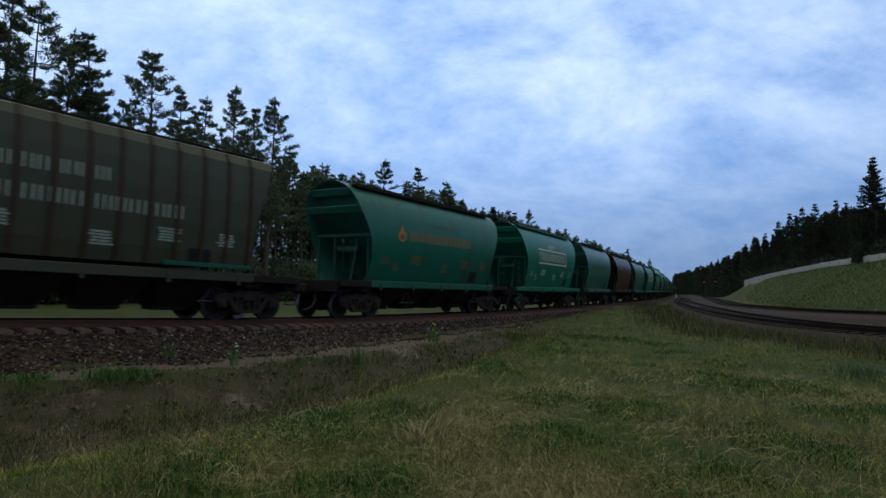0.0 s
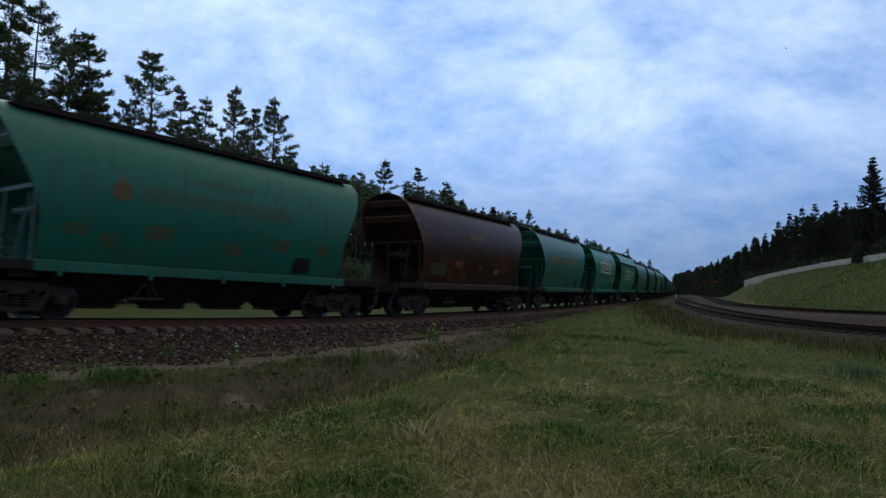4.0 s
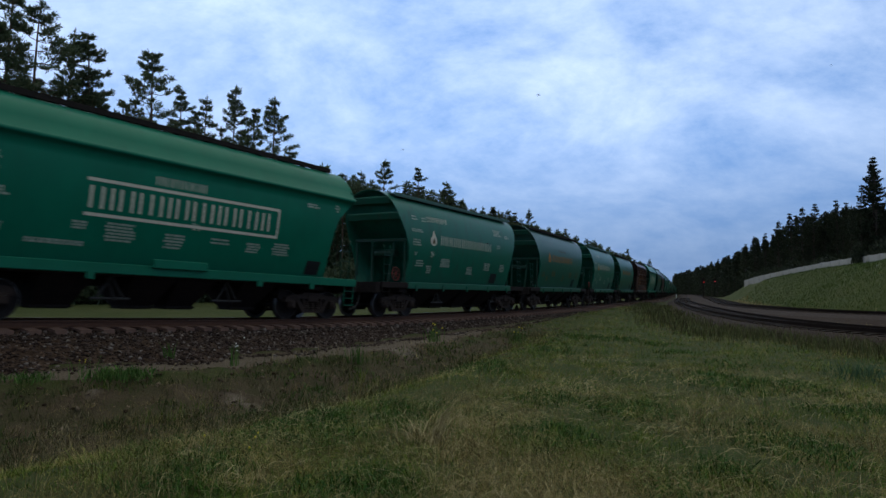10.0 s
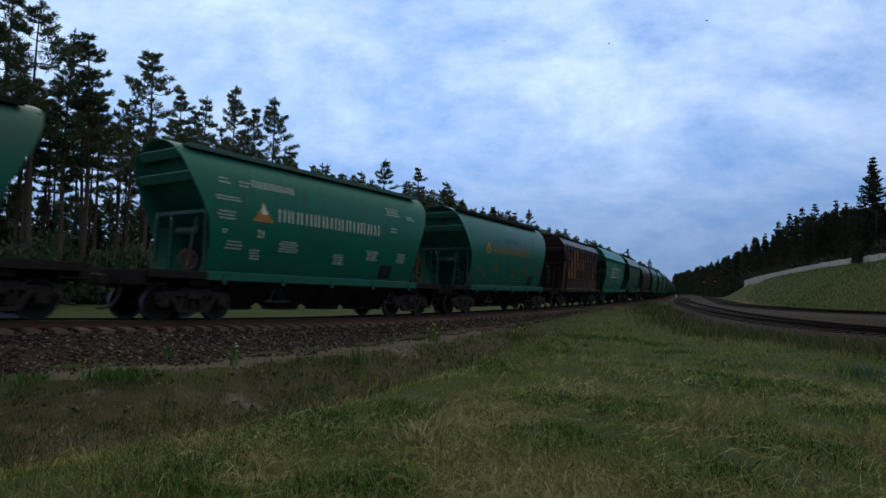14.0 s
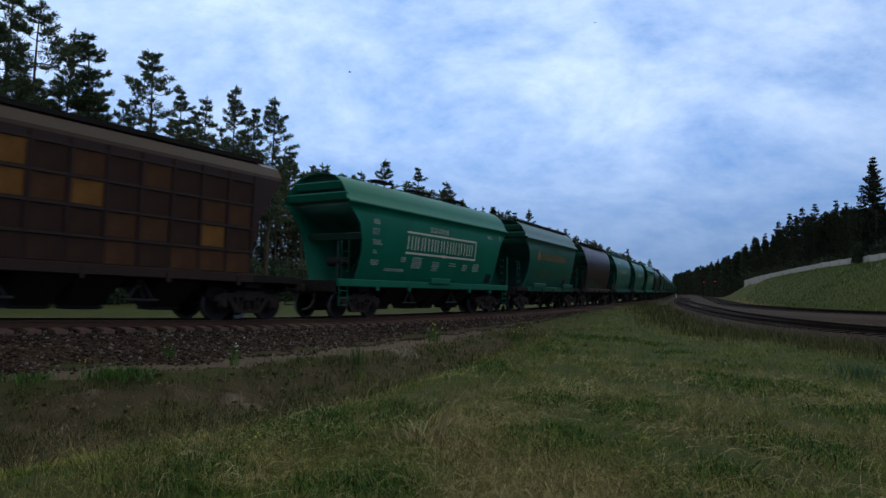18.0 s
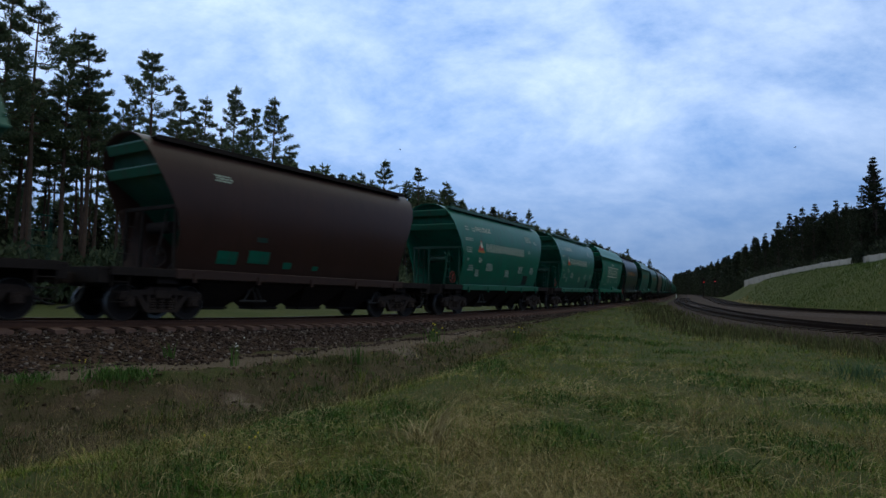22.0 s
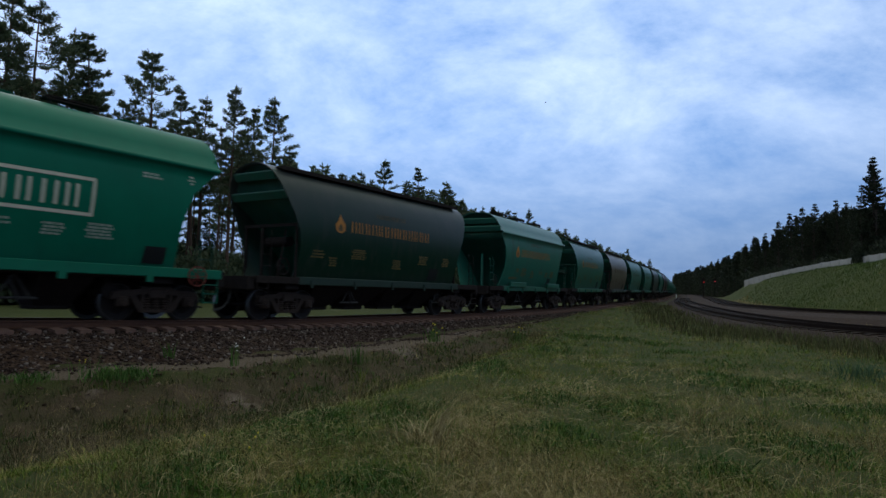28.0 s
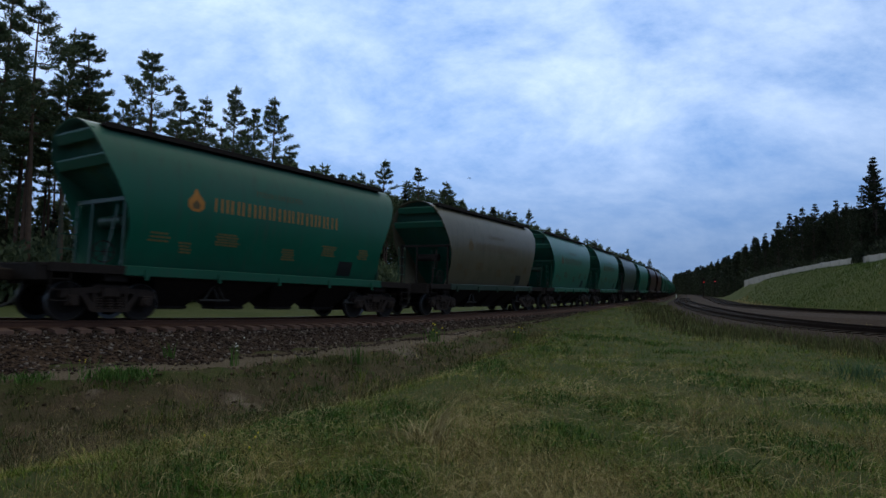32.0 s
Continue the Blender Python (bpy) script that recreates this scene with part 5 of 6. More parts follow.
def f_grab(bm):
    for x in (-.2, .2):
        add_tube(bm, [(x, 0, 1.35), (x, 0, 2.7), (x - .1, -.1, 2.8)], .016, 5)
    for z in (1.7, 2.05, 2.4):
        add_tube(bm, [(-.2, 0, z), (.2, 0, z)], .014, 5)


def f_tank(bm):
    add_disc(bm, (0, 0, 0), .17, -.55, .55, 14)


def f_handwheel(bm):
    for k in range(14):
        a, b = 2 * math.pi * k / 14, 2 * math.pi * (k + 1) / 14
        add_tube(bm, [(.27 * math.cos(a), 0, .27 * math.sin(a)), (.27 * math.cos(b), 0, .27 * math.sin(b))], .018, 4)
    for k in range(4):
        a = math.pi * k / 4
        add_tube(bm, [(-.27 * math.cos(a), 0, -.27 * math.sin(a)), (.27 * math.cos(a), 0, .27 * math.sin(a))], .012, 4)


def f_coupler(bm):
    add_box(bm, 6.9, 7.2, -.13, .13, .93, 1.2, .02)
    add_box(bm, 7.15, 7.40, -.22, .05, .90, 1.24, .04)
    add_box(bm, 7.1, 7.30, .02, .24, .92, 1.22, .04)


def f_hose(bm):
    add_tube(bm, [(6.85, .45, 1.0), (6.88, .48, .78), (6.95, .48, .58), (7.08, .47, .42), (7.24, .45, .34), (7.42, .42, .32)], .035, 6)


def f_bolster(bm):
    add_box(bm, -.24, .24, -1.15, 1.15, .58, .86, .03)
    add_disc(bm, (0, 0, 0), .3, 0, 0.01)
    add_box(bm, -.08, .08, -.8, .8, .35, .6)


def f_side_frame(bm):
    # cast frame: upper chord arched over the boxes, slanting arms, columns, spring seat
    add_prism(bm, [(-1.22, .56), (-1.18, .73), (-.95, .80), (-.5, .82), (-.40, .90), (.40, .90), (.5, .82), (.95, .80), (1.18, .73), (1.22, .56), (1.10, .56), (1.02, .64), (.74, .64), (.52, .69), (-.52, .69), (-.74, .64), (-1.02, .64), (-1.10, .56)], "y", -.08, .08)
    for s in (1, -1):
        add_prism(bm, [(s * .76, .66), (s * .60, .68), (s * .36, .34), (s * .40, .22), (s * .48, .24)], "y", -.085, .085)
        add_prism(bm, [(s * .44, .70), (s * .36, .70), (s * .34, .28), (s * .42, .28)], "y", -.075, .075)
    add_prism(bm, [(-.46, .22), (.46, .22), (.44, .30), (-.44, .30)], "y", -.10, .10)


def f_spring(bm):
    zs = [.28 + .0325 * k for k in range(11)]
    add_tube(bm, [(0, 0, z) for z in zs], [.115 if k % 2 else .085 for k in range(11)], 8)


def f_axlebox(bm):
    add_box(bm, -.15, .15, -.13, .11, .36, .64, .03)
    add_disc(bm, (0, 0, .475), .115, .10, .16, 14, .09)


def f_axle(bm):
    add_disc(bm, (0, 0, 0), .085, -1.05, 1.05, 12)
    for y, s in ((.78, 1), (-.78, -1)):
        seg = 28
        pr = [(.10, .10), (.13, .06), (.30, .035), (.40, .05), (.455, .065), (.478, .055), (.478, -.055), (.506, -.06), (.506, -.085), (.40, -.07), (.30, -.02), (.13, -.04), (.10, -.09)]
        rings = [[bm.verts.new((r * math.cos(2 * math.pi * k / seg), y + s * q, r * math.sin(2 * math.pi * k / seg))) for k in range(seg)] for r, q in pr]
        for a, b in zip(rings, rings[1:]):
            for k in range(seg):
                j = (k + 1) % seg
                bm.faces.new((a[k], b[k], b[j], a[j]))
        for k in range(6):
            t = math.pi * 2 * k / 6
            add_tube(bm, [(.2 * math.cos(t), y + s * .035, .2 * math.sin(t)), (.2 * math.cos(t), y + s * .06, .2 * math.sin(t))], .03, 6)


SPINNERS = []


def letters(w, kind, key, material, x0, x1, z0, z1, n, fill=.5, rows=3):
    """A row of plain slim upright bars on the skin, two to a letter, running towards the tail of the train."""
    step = (x0 - x1) / n
    slim = step * .14

    def bar(bm):
        for k in range(rows):
            p, q = z0 + (z1 - z0) * k / rows, z0 + (z1 - z0) * (k + 1) / rows
            yp, yq = skin_y(kind, p) + .012, skin_y(kind, q) + .012
            bm.faces.new([bm.verts.new((0, yp, p)), bm.verts.new((-slim, yp, p)), bm.verts.new((-slim, yq, q)), bm.verts.new((0, yq, q))])
    me = cached("%s_%s" % (kind, key), bar)
    for i in range(n):
        wide = step * max(fill, .60) * (.95 if i % 3 else 1.12)
        for o in (0, wide - slim):
            part("letter_bar", me, material, w, at=pose(x0 - i * step - o, 0, 0))


def strip(bm, kind, x0, x1, z0, z1, rows=1, off=.012, k=5):
    """Flat bars that follow the skin."""
    h = (z1 - z0) / (2 * rows - 1) if rows > 1 else z1 - z0
    for r in range(rows):
        a = z0 + 2 * r * h
        sh = .12 * (x0 - x1) * ((r * 5) % 3) / 2 if rows > 1 else 0
        for i in range(k if rows == 1 and h > .3 else 1):
            kk = k if rows == 1 and h > .3 else 1
            p, q = a + h * i / kk, a + h * (i + 1) / kk
            v = [bm.verts.new((x0 - sh * .3, skin_y(kind, p) + off, p)), bm.verts.new((x1 + sh, skin_y(kind, p) + off, p)),
                 bm.verts.new((x1 + sh, skin_y(kind, q) + off, q)), bm.verts.new((x0 - sh * .3, skin_y(kind, q) + off, q))]
            bm.faces.new(v)


def words(bm, kind, x0, x1, z0, z1, rows, seed):
    """Rows of short dashes, the size of small stencilled words."""
    rr = random.Random(seed)
    rows = max(rows, round((z1 - z0) / .085) + 1)
    for r in range(rows):
        z = z1 - (z1 - z0) * r / max(rows - 1, 1)
        x, end = x0 - rr.random() * .10, x1 + rr.random() * .12
        while x - .04 > end:
            n = min(rr.uniform(.05, .16), x - end)
            y0, y1 = skin_y(kind, z - .026) + .012, skin_y(kind, z + .026) + .012
            bm.faces.new([bm.verts.new((x, y0, z - .026)), bm.verts.new((x - n, y0, z - .026)), bm.verts.new((x - n, y1, z + .026)), bm.verts.new((x, y1, z + .026))])
            x -= n + .03


def flame(bm, kind, x, z, r):
    y = skin_y(kind, z) + .014
    pts = [(0, 1.25), (-.35, .6), (-.8, .1), (-.75, -.5), (-.3, -.8), (.3, -.8), (.75, -.5), (.8, .1), (.35, .6)]
    bm.faces.new([bm.verts.new((x + a * r, skin_y(kind, z + b * r) + .014, z + b * r)) for a, b in pts])
    return y


def sail(bm, kind, x, z, r):
    """Plain triangle, and beside flame marks its base bar."""
    pts = [(.75, -.45), (.05, .95), (-.75, -.45)]
    bm.faces.new([bm.verts.new((x + a * r, skin_y(kind, z + b * r) + .014, z + b * r)) for a, b in pts])


def sail_light(bm, kind, x, z, r):
    pts = [(.1, .75), (.35, .1), (.1, -.25), (-.45, -.1)]
    bm.faces.new([bm.verts.new((x + a * r, skin_y(kind, z + b * r) + .02, z + b * r)) for a, b in pts])


def flame_core(bm, kind, x, z, r):
    pts = [(0, .35), (-.4, -.1), (-.3, -.5), (.3, -.5), (.4, -.1)]
    bm.faces.new([bm.verts.new((x + a * r, skin_y(kind, z + b * r) + .02, z + b * r)) for a, b in pts])


def number_text(txt, x, z, h, kind, material, parent):
    cu = bpy.data.curves.new("number", "FONT")
    cu.body, cu.size, cu.align_x = txt, h * 1.35, "LEFT"
    tmp = new("number_tmp", cu)
    dg = bpy.context.evaluated_depsgraph_get()
    me = bpy.data.meshes.new_from_object(tmp.evaluated_get(dg))
    bpy.data.objects.remove(tmp)
    bpy.data.curves.remove(cu)
    me.materials.clear()
    me.materials.append(material)
    return part("number", me, material, parent, at=pose(x, skin_y(kind, z + h / 2) + .016, z, 90, 0, 180))


NUMBERS = {}


def number_mark(txt, x, z, h, kind, material, parent):
    key = (txt, h)
    if key not in NUMBERS:
        ob = number_text(txt, x, z, h, kind, material, parent)
        NUMBERS[key] = ob.data
        return ob
    return part("number", NUMBERS[key], material, parent, at=pose(x, skin_y(kind, z + h / 2) + .016, z, 90, 0, 180))


def markings(w, kind, style, sign="flame"):
    """Lettering by style: boxed, white, orange, faded, stencil, none."""
    def mk(name, key, f, material):
        return part(name, cached(kind + "_" + style + "_" + key, f), material, w)
    if style == "boxed":
        zb = (2.55, 3.43) if kind == "lip" else (2.85, 3.72)
        xl, xr = (2.72, -3.12) if kind == "lip" else (3.05, -2.93)

        def frame_bars(bm):
            strip(bm, kind, xl, xr, zb[0] - .02, zb[0] + .06)
            strip(bm, kind, xl, xr, zb[1] - .06, zb[1] + .02)
            strip(bm, kind, xr + .07, xr, zb[0], zb[1])
        mk("lettering_frame", "frame", frame_bars, M_WHITE)
        letters(w, kind, "boxword", M_WHITE, xl - .08, xr + .15, zb[0] + .17, zb[1] - .17, 11, .52)
        letters(w, kind, "boxnum", M_WHITE, 1.0, -.55, zb[1] + .1, zb[1] + .33, 8, .5, 1)
    elif style in ("white", "orange", "faded", "red"):
        c = {"white": M_WHITE, "orange": M_ORANGE, "faded": M_FAINT, "red": M_RED}[style]
        letters(w, kind, "word", c, 2.5, -2.55, 3.06, 3.46, 13, .40)
        if sign != "flame":
            mk("logo", "sail", lambda bm: sail(bm, kind, 3.1, 3.25, .40), M_ORANGE if sign == "orange" else M_RED)
            mk("logo_light", "sail_light", lambda bm: sail_light(bm, kind, 3.1, 3.28, .36), M_WHITE)
            mk("logo_bar", "sail_bar", lambda bm: strip(bm, kind, 3.48, 2.72, 2.98, 3.07), M_ORANGE)
        else:
            mk("logo", "logo", lambda bm: flame(bm, kind, 3.1, 3.25, .32), c)
            mk("logo_core", "core", lambda bm: flame_core(bm, kind, 3.1, 3.22, .3), M_FAINT)
        if style == "white":
            letters(w, kind, "num_w", M_WHITE, 3.5, 1.75, 4.0, 4.24, 8, .5, 1)
        else:
            letters(w, kind, "num_o", M_FAINT, 1.0, -.9, 3.72, 3.9, 8, .45, 1)
    elif style == "stencil":
        letters(w, kind, "stencil", M_MARK, 1.9, -2.6, 2.75, 3.1, 13, .42)
        letters(w, kind, "stencilnum", M_MARK, 1.9, -.6, 3.45, 3.78, 8, .46, 1)
    if style == "worn":
        for i, (a, b, p, q, m) in enumerate(((.9, -.75, 3.55, 3.8, M_FAINT), (4.2, 2.9, 1.75, 2.3, GREENS["olive"]), (2.2, 1.5, 2.15, 2.45, M_REDPAINT), (-.2, -.6, 2.1, 2.25, M_REDPAINT), (-2.0, -2.6, 1.95, 2.2, M_FAINT))):
            mk("paint_patch", "worn%d" % i, lambda bm, a=a, b=b, p=p, q=q: strip(bm, kind, a, b, p, q, 1, .014), m)
        return
    if style == "patched":
        for i, (a, b, p, q) in enumerate(((3.6, 2.9, 1.62, 2.0), (2.5, 1.7, 1.70, 2.08), (1.1, .75, 1.6, 1.8), (-.2, -.45, 1.6, 1.75), (2.3, 1.9, 2.35, 2.5))):
            mk("paint_patch", "green%d" % i, lambda bm, a=a, b=b, p=p, q=q: strip(bm, kind, a, b, p, q, 1, .014), GREENS["steel" if i == 4 else "green"])
        mk("data_mark", "white", lambda bm: words(bm, kind, 3.9, 3.2, 4.0, 4.15, 2, 3), M_MARK)["kind"] = "stuff"
        return
    # small data blocks
    small = {"boxed": M_MARK, "white": M_MARK, "stencil": M_MARK, "orange": M_YELLOW}.get(style, M_FAINT)
    if style != "none":
        blocks = [(4.4, 3.7, 2.1, 2.3, 2), (3.5, 3.0, 1.85, 2.1, 3), (2.4, 1.5, 2.15, 2.45, 3), (-.1, -.7, 1.9, 2.2, 3), (-1.8, -2.5, 2.15, 2.45, 3), (-3.6, -4.2, 2.15, 2.45, 3)]
        if kind in ("lip", "short"):
            blocks = [(5.0, 4.5, 3.55, 3.68, 1), (4.95, 4.3, 2.78, 2.92, 2), (4.9, 4.5, 2.45, 2.53, 1), (4.85, 4.3, 2.02, 2.16, 2), (3.9, 2.6, 1.82, 1.88, 1), (3.0, 2.5, 2.22, 2.36, 2),
                      (2.2, 1.35, 2.0, 2.4, 4), (.6, 0, 1.95, 2.28, 3), (-.8, -1.5, 2.2, 2.3, 2), (-2.0, -2.6, 2.05, 2.28, 3), (-3.0, -3.7, 2.05, 2.36, 4), (-4.2, -4.8, 3.72, 3.80, 1)] + ([(-5.5, -5.75, 3.72, 3.9, 1)] if kind == "lip" else [])
        if style == "white":
            blocks += [(4.75, 4.25, 4.0, 4.12, 1), (4.0, 3.6, 3.98, 4.1, 1), (4.85, 3.9, 3.5, 3.58, 1), (4.75, 4.1, 2.95, 3.15, 2), (4.6, 4.3, 2.55, 2.62, 1), (-2.9, -3.8, 3.95, 4.2, 2), (-3.1, -3.6, 3.3, 3.42, 2), (-4.2, -4.7, 3.9, 4.0, 1)]
        if kind == "short":
            blocks = [q for q in blocks if q[0] < 4.4 and q[1] > -4.4]
        for i, (a, b, p, q, r) in enumerate(blocks):
            mk("data_mark", "mark%d" % i, lambda bm, a=a, b=b, p=p, q=q, r=r, i=i: words(bm, kind, a, b, p, q, r, i), small)["kind"] = "stuff"
        mk("door_patch", "patch", lambda bm: strip(bm, kind, -2.75, -3.45, 1.50, 2.0, 1, .02) if kind not in ("lip", "short") else strip(bm, kind, -4.55 + (1.9 if kind == "short" else 0), -5.15 + (1.9 if kind == "short" else 0), 1.50, 1.95, 1, .02), M_BLACKPATCH)
        if kind == "lip":
            def eac(bm):
                for k in range(3):
                    strip(bm, kind, 4.95 - k * .14, 4.91 - k * .14, 3.12, 3.36)
                    strip(bm, kind, 4.95 - k * .14, 4.85 - k * .14, 3.32, 3.36)
            mk("data_mark", "mark_a", eac, M_MARK)
            number_mark("21", -.15, 2.48, .2, kind, M_WHITE, w)
            number_mark("22", 3.75, 1.22, .14, kind, M_WHITE, w)
        elif style in ("white", "stencil"):
            number_mark("21", 3.3, 2.5, .24, kind, M_WHITE, w)


def bogie(w, x, spin):
    b = part("bogie", cached("bolster", f_bolster), M_BOGIE, w, "dark cast two-axle bogie", at=pose(x, 0, 0))
    for sy in (1, -1):
        part("side_frame", cached("side_frame", f_side_frame), M_BOGIE, b, at=pose(0, sy * 1.02, 0))
        for x3 in (-.25, 0, .25):
            part("spring", cached("spring", f_spring), M_BOGIE, b, at=pose(x3, sy * 1.02, 0))
        for ax in (AXLE, -AXLE):
            part("axle_box", cached("axle_box", f_axlebox), M_BOGIE, b, at=pose(ax, sy * 1.05, 0, 0, 0, 0 if sy > 0 else 180))
    for ax in (AXLE, -AXLE):
        ws = part("wheelset", cached("axle", f_axle, False), M_WHEEL, b, "wheelset with worn bright tyres", at=pose(ax, 0, .478))
        if spin:
            SPINNERS.append((ws, w, ax))
    return b


def shiny_tyres():
    me = cached("axle", f_axle, False)
    if len(me.materials) < 2:
        while len(me.materials) < 1:
            me.materials.append(M_WHEEL)
        me.materials.append(M_TREAD)
        for p in me.polygons:
            r = math.hypot(p.center[0], p.center[2])
            p.material_index = 1 if .445 < r < .485 else 0


# wagons with a triangular mark in place of the flame
SIGNS = {10: "orange", 16: "red", 17: "red"}
WAGONS = []


def f_rib(bm, kind, h=.05, w=.05):
    pts = [(y, z) for y, z in SHELLS[kind][0] if abs(y) > (1.43 if kind == "box" else .9)]
    for (y0, z0), (y1, z1) in zip(pts, pts[1:]):
        a = [bm.verts.new((dx, y + dy, z)) for y, z in ((y0, z0), (y1, z1)) for dx in (-w, w) for dy in (0, h)]
        for f in ((1, 3, 7, 5), (0, 1, 5, 4), (2, 6, 7, 3)):
            bm.faces.new([a[i] for i in f])
    bmesh.ops.remove_doubles(bm, verts=bm.verts[:], dist=.001)


def f_box_rail(bm):
    add_box(bm, -4.8, 4.8, 1.43, 1.485, -.04, .04)


def hopper_wagon(kind, colour, style, label, sill=None, spin=True, index=0):
    w = tagged(new("hopper_wagon"), label, "hopper wagon", "freight train wagons")
    pm = GREENS[colour]
    sm = GREENS[sill] if sill else pm
    prof, edge, inner = SHELLS[kind]
    skin = cached("body_" + kind, lambda bm: shell(bm, prof, edge, inner), kind in ("round", "lip", "short"))
    if len(skin.materials) < 2:
        skin.materials.append(M_DARK)
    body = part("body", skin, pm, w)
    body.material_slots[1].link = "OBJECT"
    # lip and short end sheets: hood shade put into a darker green
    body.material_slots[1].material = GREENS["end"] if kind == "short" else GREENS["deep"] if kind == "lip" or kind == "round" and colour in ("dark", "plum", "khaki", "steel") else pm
    f_sill, sy0 = (f_lip_sill, 1.42) if kind == "lip" else (f_side_sill, 1.40)
    for sy in (1, -1):
        part("side_sill", cached("sill_" + ("lip" if kind == "lip" else "std"), f_sill), sm, w, at=pose(0, sy * sy0, 0, 0, 0, 0 if sy > 0 else 180))
    part("centre_sill", cached("centre_sill", f_centre_sill), M_DARK, w, "black welded centre sill")
    part("floor_plate", cached("floor_plate", f_floor_plate), M_DARK, w)
    for s in (1, -1):
        part("headstock", cached("headstock", f_headstock), M_DARK, w, at=pose(0, 0, 0, 0, 0, 0 if s > 0 else 180))
        part("cross_beam", cached("cross_beam", f_cross_beam), M_DARK, w, at=pose(s * 5.08, 0, 0))
    for s in (1, -1):
        part("end_platform", cached("platform", f_platform), M_DARK, w, at=pose(5.0 if s > 0 else -5.0, 0, 0, 0, 0, 0 if s > 0 else 180))
    if kind in ("lip", "box", "short"):
        outlets = (("pair", .60, .40, (-.62, .62)), ("end", .62, .42, (-2.8, 2.8)))
    else:
        outlets = (("mid", .99, .48, (-3.0, -1.0, 1.0, 3.0)),)
    for key, half, foot, xs in outlets:
        for x in xs:
            part("discharge_chute", cached("chute_" + key, lambda bm: f_chute(bm, half, foot)), M_DARK, w, at=pose(x, 0, 0))
    for x in ((1.72, -1.72) if kind in ("lip", "box", "short") else (2.0, -3.9)):
        part("brake_rigging", cached("brake", f_brake), M_RIG, w, "pale worn brake levers", at=pose(x, 0, 0))
    part("brake_cylinder", cached("cylinder", f_cylinder), M_DARK, w, at=pose(-3.9, .5, 0))
    if kind in ("lip", "short"):
        if index in (7, 14):
            part("roof_walkway", cached("lip_walkway", f_lip_walkway), M_DARK, w, "dark walkway on brackets along the roof", at=Matrix.Diagonal((.84 if kind == "short" else 1, 1, 1, 1)))
        for x in (() if index in (7, 14) else (-2.9, 0.1, 3.0)):
            part("roof_walkway", cached("small_walkway", f_small_walkway), M_DARK, w, "dark grating walkway beside a hatch", at=pose(x, 0, 0))
        if kind == "short":
            for x in (3.0, -3.2):
                part("sill_box", cached("sill_box", lambda bm: add_box(bm, -1.2, 1.2, 1.44, 1.56, 1.36, 1.62, .02)), sm, w, "flat box along the side sill", at=pose(x, 0, 0))
        for x in (-4.4, -1.4, 1.5, 4.4):
            part("roof_hatch", cached("hatch", f_hatch), pm, w, at=pose(x, 0, 5.30))
    else:
        part("roof_walkway", cached("walkway", f_walkway), GREENS["deep"] if colour in ("bright", "green") else M_DARK, w, "dark running board along the roof edge")
        for x in (-4.2, -1.4, 1.4, 4.2):
            part("roof_hatch", cached("hatch", f_hatch), pm, w, at=pose(x, 0, 5.11))
    fresh = colour == "bright" or kind == "lip"
    # end posts and beams: shade under the hood goes into a darker paint
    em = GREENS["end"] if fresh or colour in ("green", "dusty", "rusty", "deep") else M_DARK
    hm = GREENS["deep"] if colour in ("dark", "khaki") else pm
    if style == "patched":
        hm = GREENS["green"]
    for s in (1, -1):
        turn = 0 if s > 0 else 180
        for z, k in (((4.68, .86), (4.05, 1.16)) if kind not in ("lip", "short") else ((4.82, .98), (4.40, 1.28))):
            part("end_beam", cached("header", f_header), hm, w, at=pose(s * (edge(z) - .10), 0, z, 0, 0, turn) @ pose(0, 0, 0, 0, 28, 0) @ Matrix.Diagonal((1, k, 1.15, 1)))
        if kind == "short":
            part("end_post", cached("post", f_post), pm, w, at=pose(s * 4.5, 0, 1.3) @ Matrix.Diagonal((1, 1, 1.05, 1)))
            for sy in (1, -1):
                part("end_sill", cached("end_sill", f_end_sill), M_DARK, w, at=pose(0, sy * 1.40, 0, 0, 0, turn))
        elif kind != "lip":
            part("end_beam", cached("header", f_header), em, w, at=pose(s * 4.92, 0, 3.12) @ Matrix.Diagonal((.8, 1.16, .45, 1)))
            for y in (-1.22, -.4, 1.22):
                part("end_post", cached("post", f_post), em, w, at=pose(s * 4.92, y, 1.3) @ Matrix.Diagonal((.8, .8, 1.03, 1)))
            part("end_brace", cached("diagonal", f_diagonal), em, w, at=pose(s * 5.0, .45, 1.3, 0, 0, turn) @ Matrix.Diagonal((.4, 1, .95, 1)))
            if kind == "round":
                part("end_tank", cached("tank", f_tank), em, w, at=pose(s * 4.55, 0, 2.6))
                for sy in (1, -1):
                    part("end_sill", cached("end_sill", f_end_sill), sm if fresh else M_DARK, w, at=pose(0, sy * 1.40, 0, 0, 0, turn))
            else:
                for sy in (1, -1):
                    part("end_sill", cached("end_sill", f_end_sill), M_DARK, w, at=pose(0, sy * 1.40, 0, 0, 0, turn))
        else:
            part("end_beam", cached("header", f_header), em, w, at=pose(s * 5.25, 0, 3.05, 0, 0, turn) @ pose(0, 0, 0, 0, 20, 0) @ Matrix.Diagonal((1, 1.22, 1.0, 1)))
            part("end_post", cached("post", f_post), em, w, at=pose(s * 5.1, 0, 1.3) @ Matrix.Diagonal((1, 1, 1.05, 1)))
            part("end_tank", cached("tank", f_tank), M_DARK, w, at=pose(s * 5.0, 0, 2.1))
        part("step_ladder", cached("ladder", f_ladder), sm if fresh else M_DARK, w, at=pose(s * 6.45, 1.42, 0))
        part("grab_rail", cached("grab", f_grab), em, w, at=pose(s * 6.3, 1.34, 0))
